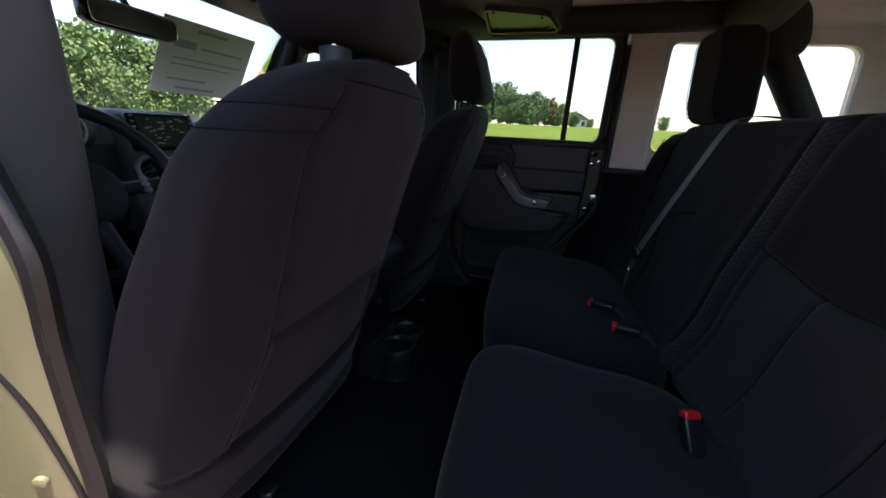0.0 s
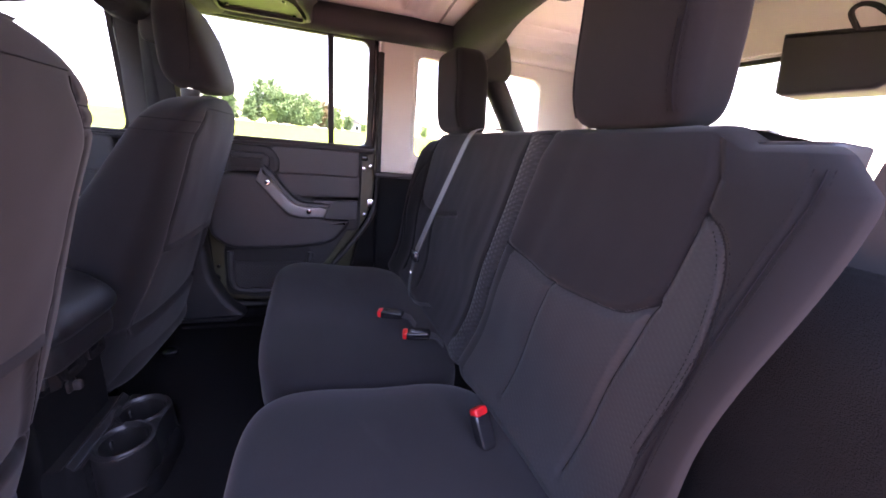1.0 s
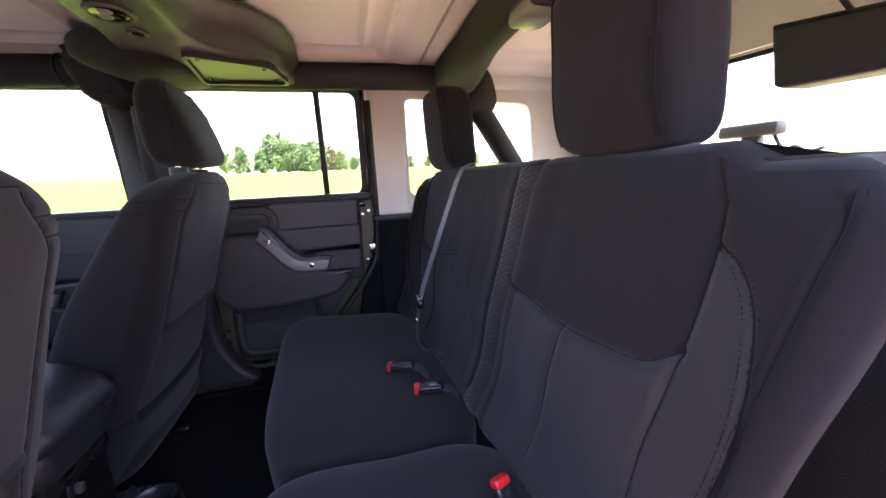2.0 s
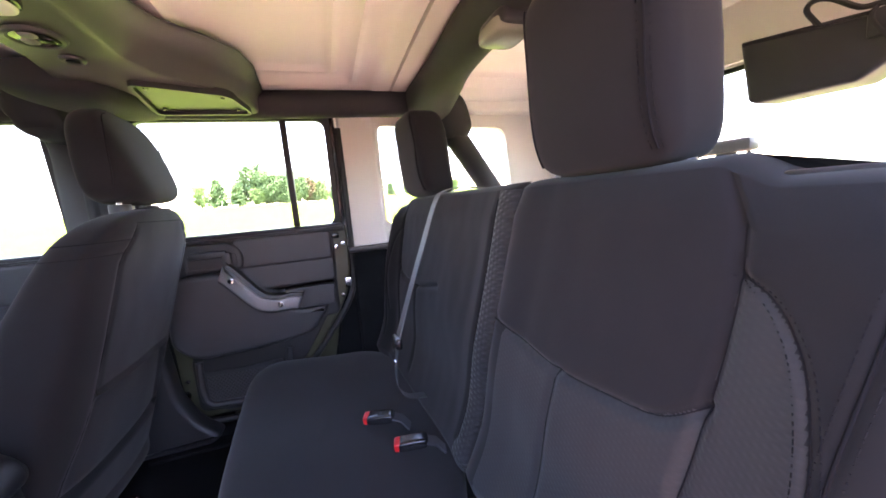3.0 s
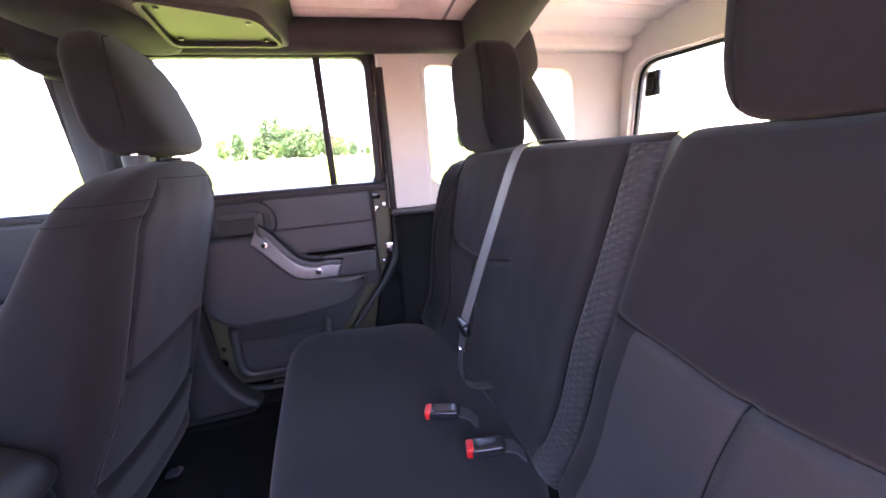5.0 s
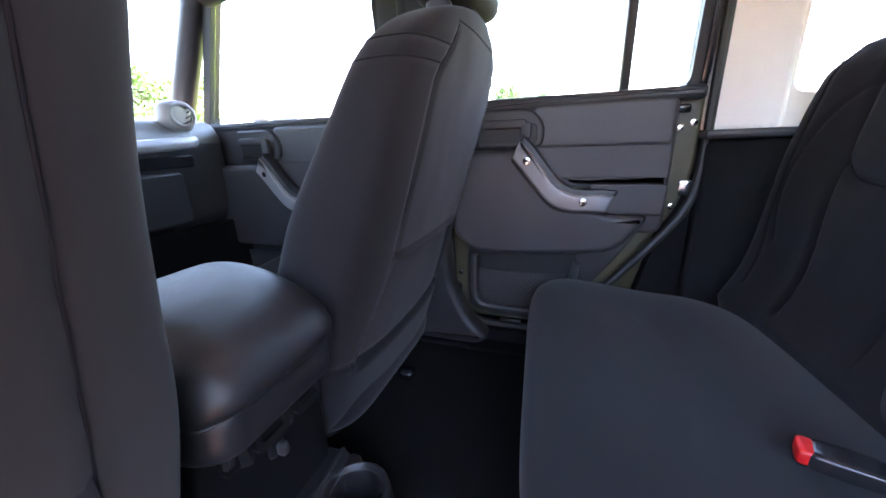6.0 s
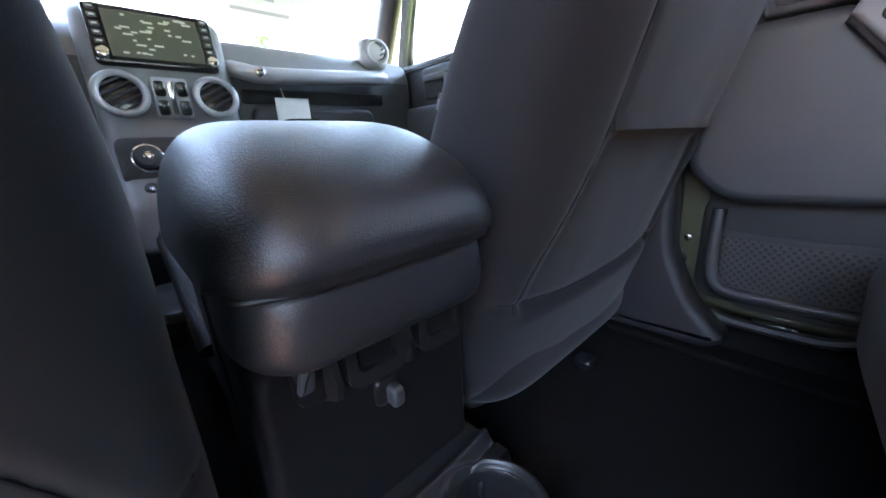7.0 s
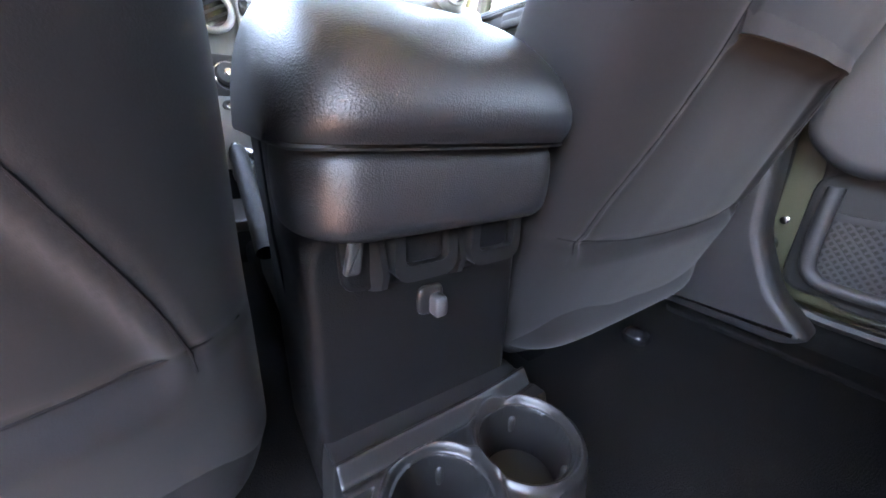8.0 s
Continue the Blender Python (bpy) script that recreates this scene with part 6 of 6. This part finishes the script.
def on_glass(y, z, off=0.006):
    s = (z - 1.23) / 0.46
    return Vector((-1.47 + 0.28 * s + off * 0.88, y, z - off * 0.47))


bm = bmesh.new()
vs = [bm.verts.new(on_glass(y, z)) for y, z in ((0.09, 1.375), (0.47, 1.375), (0.47, 1.61), (0.09, 1.61))]
bm.faces.new(vs)
ext = bmesh.ops.extrude_face_region(bm, geom=bm.faces[:])
for v in [g for g in ext["geom"] if isinstance(g, bmesh.types.BMVert)]:
    v.co += Vector((0.001, 0, -0.0005))
part("sheet", bm, PAPER, st, smooth=False)
for y0, y1, z, h in ((0.16, 0.30, 1.59, 0.010), (0.08, 0.17, 1.535, 0.025), (0.19, 0.40, 1.54, 0.007), (0.08, 0.41, 1.50, 0.004), (0.08, 0.36, 1.48, 0.004), (0.08, 0.25, 1.43, 0.006), (0.12, 0.30, 1.40, 0.008)):
    bm = bmesh.new()
    bm.faces.new([bm.verts.new(on_glass(0.05 + 0.9 * y + 0.02, zz - 0.008, 0.0085)) for y, zz in ((y0, z), (y1, z), (y1, z + h), (y0, z + h))])
    part("print", bm, INK, st, smooth=False)

# sun visors
for s in (-1, 1):
    vy = 0.50 if s > 0 else -0.33
    sv = thing("sun_visor", (-1.0, vy, 1.63), "grey folded sun visor under the roof" + (" with a warning label" if s > 0 else ""), "visor", "sun visors")
    m = Matrix.Translation((-0.97, vy, 1.652)) @ Matrix.Rotation(radians(12), 4, "Y")
    bm = slab(rounded([(-0.07, -0.19), (0.09, -0.19), (0.09, 0.19), (-0.07, 0.19)], 0.03), -0.01, 0.01, "z", 0.008, 3)
    bm.transform(m)
    part("panel", bm, GREYPLASTIC, sv)
    if s > 0:
        lb = box(-0.055, 0.06, -0.02, 0.17, -0.0125, -0.0105, 0.0, 1)
        lb.transform(m)
        lab = part("warning_label", lb, PAPER, sv, "pale warning label with dark pictures")
        for a, b, w, h in ((-0.04, 0.0, 0.035, 0.06), (0.01, 0.0, 0.035, 0.06), (-0.04, 0.08, 0.035, 0.07), (0.01, 0.08, 0.035, 0.07)):
            pc = box(a, a + w, b, b + h, -0.0135, -0.0124, 0.0, 1)
            pc.transform(m)
            part("pictogram", pc, INK, lab)


# ---- belts and buckles ----
def buckle(x, y, z, turn, tip, label):
    """A belt buckle with a red button, on its stalk."""
    ob = thing("belt_buckle", (x, y, z - 0.03), label, "buckle", "rear belt buckles")
    m = Matrix.Translation((x, y, z)) @ Matrix.Rotation(radians(turn), 4, "Z") @ Matrix.Rotation(radians(tip), 4, "Y")
    b = pad(-0.003, 0.062, -0.0165, 0.0165, -0.0105, 0.0105, 5, 32, 16)
    b.transform(m)
    part("body", b, GLOSSBLACK, ob)
    b = pad(-0.009, 0.007, -0.0145, 0.0145, -0.009, 0.010, 5, 24, 12)
    b.transform(m)
    part("button", b, RED, ob, "red press button")
    b = strap([(0.055, 0, 0), (0.078, 0, -0.008), (0.095, 0, -0.03)], (0, 1, 0), 0.028, 0.004)
    b.transform(m)
    part("stalk", b, DARKBELT, ob)
    return ob


buckle(0.218, 0.088, 0.842, -20, -2, "black belt buckle with a red button lying on the seat")
buckle(0.268, -0.017, 0.832, -12, -2, "black belt buckle with a red button lying on the seat")
buckle(0.333, -0.338, 0.858, -70, 58, "black belt buckle with a red button standing at the seat crease")

cb = thing("centre_belt", (0.36, 0.13, 0.84), "grey seat belt hanging down the rear backrest", "seat belt")
part("webbing", strap(smooth_line([(0.58, 0.155, 1.350), (0.515, 0.150, 1.355), (0.468, 0.147, 1.348), (0.443, 0.143, 1.325), (0.404, 0.137, 1.235), (0.353, 0.129, 1.11), (0.313, 0.122, 1.008)]), (0, 1, 0), 0.036, 0.002), BELT, cb)
part("tongue_frame", pad(0.301, 0.319, 0.094, 0.152, 0.982, 1.010, 4, 28, 12), GLOSSBLACK, cb, "black belt tongue grip")
part("tongue", strap([(0.309, 0.122, 0.988), (0.304, 0.122, 0.960)], (0, 1, 0), 0.022, 0.003), DARKBELT, cb)
part("lower_webbing", strap(smooth_line([(0.309, 0.124, 0.985), (0.301, 0.126, 0.93), (0.303, 0.129, 0.875), (0.325, 0.132, 0.846), (0.37, 0.135, 0.835)]), (0, 1, 0), 0.026, 0.002), DARKBELT, cb)
part("stop_button", disc((0.302, 0.126, 0.944), (-1, 0, 0), 0.006, 0.004, 12), CHROME, cb)

for s in (-1, 1):
    fb = thing("front_belt", (-0.44, s * 0.60, 1.2), "black front seat belt hanging on the door pillar", "seat belt", "front belts")
    back = 0.0 if s > 0 else 0.20
    part("webbing", strap([(-0.42 - back, s * 0.595, 1.56), (-0.40 - back, s * 0.585, 1.30), (-0.42 - back, s * 0.59, 1.0), (-0.44 - back, s * 0.60, 0.78)], (1, 0, 0), 0.046, 0.002), DARKBELT, fb)
    part("guide_loop", pad(-0.455 - back, -0.385 - back, s * 0.585 - 0.014, s * 0.585 + 0.014, 1.52, 1.60, 4, 24, 12), PLASTIC, fb)

    def rumple(u, v, t, q):
        w = Vector((26 * q.x + 9 * q.z, 20 * q.y, 24 * q.z - 8 * q.x))
        fold = 0.5 - abs(noise.noise(w))
        q.x += 0.030 * u * fold - 0.03 * t
        q.y += 0.030 * v * fold
        return q
    part("cover", pad(-0.565 - back * 0.5, -0.440 - back * 0.5, s * 0.605 - 0.075, s * 0.605 + 0.075, 1.57, 1.745, 3.2, 48, 28, rumple), PADDING, fb, "rumpled black belt guide cover round the roll bar")
ob = thing("rear_belt", (0.58, 0.61, 1.2), "black rear seat belt running down behind the seat", "seat belt", "rear belts")
part("webbing", strap([(0.575, 0.60, 1.545), (0.62, 0.60, 1.45), (0.68, 0.60, 1.32), (0.72, 0.60, 1.15)], (0, 0.4, 1), 0.024, 0.002), DARKBELT, ob)
part("guide_loop", tube([(0.565, 0.585, 1.53), (0.585, 0.595, 1.535), (0.595, 0.605, 1.525)], 0.006, 8), CHROME, ob, "bright steel guide loop")

ob = thing("rear_belt", (0.62, -0.60, 1.2), "dark grey rear seat belt running down beside the rear window", "seat belt", "rear belts")
part("webbing", strap(smooth_line([(0.625, -0.635, 1.64), (0.665, -0.602, 1.46), (0.695, -0.565, 1.28), (0.715, -0.545, 1.14)], 5), (-0.35, 1, 0), 0.05, 0.002), PADDING, ob)
part("guide_loop", pad(0.575, 0.635, -0.645, -0.615, 1.58, 1.65, 4, 24, 12), PLASTIC, ob)
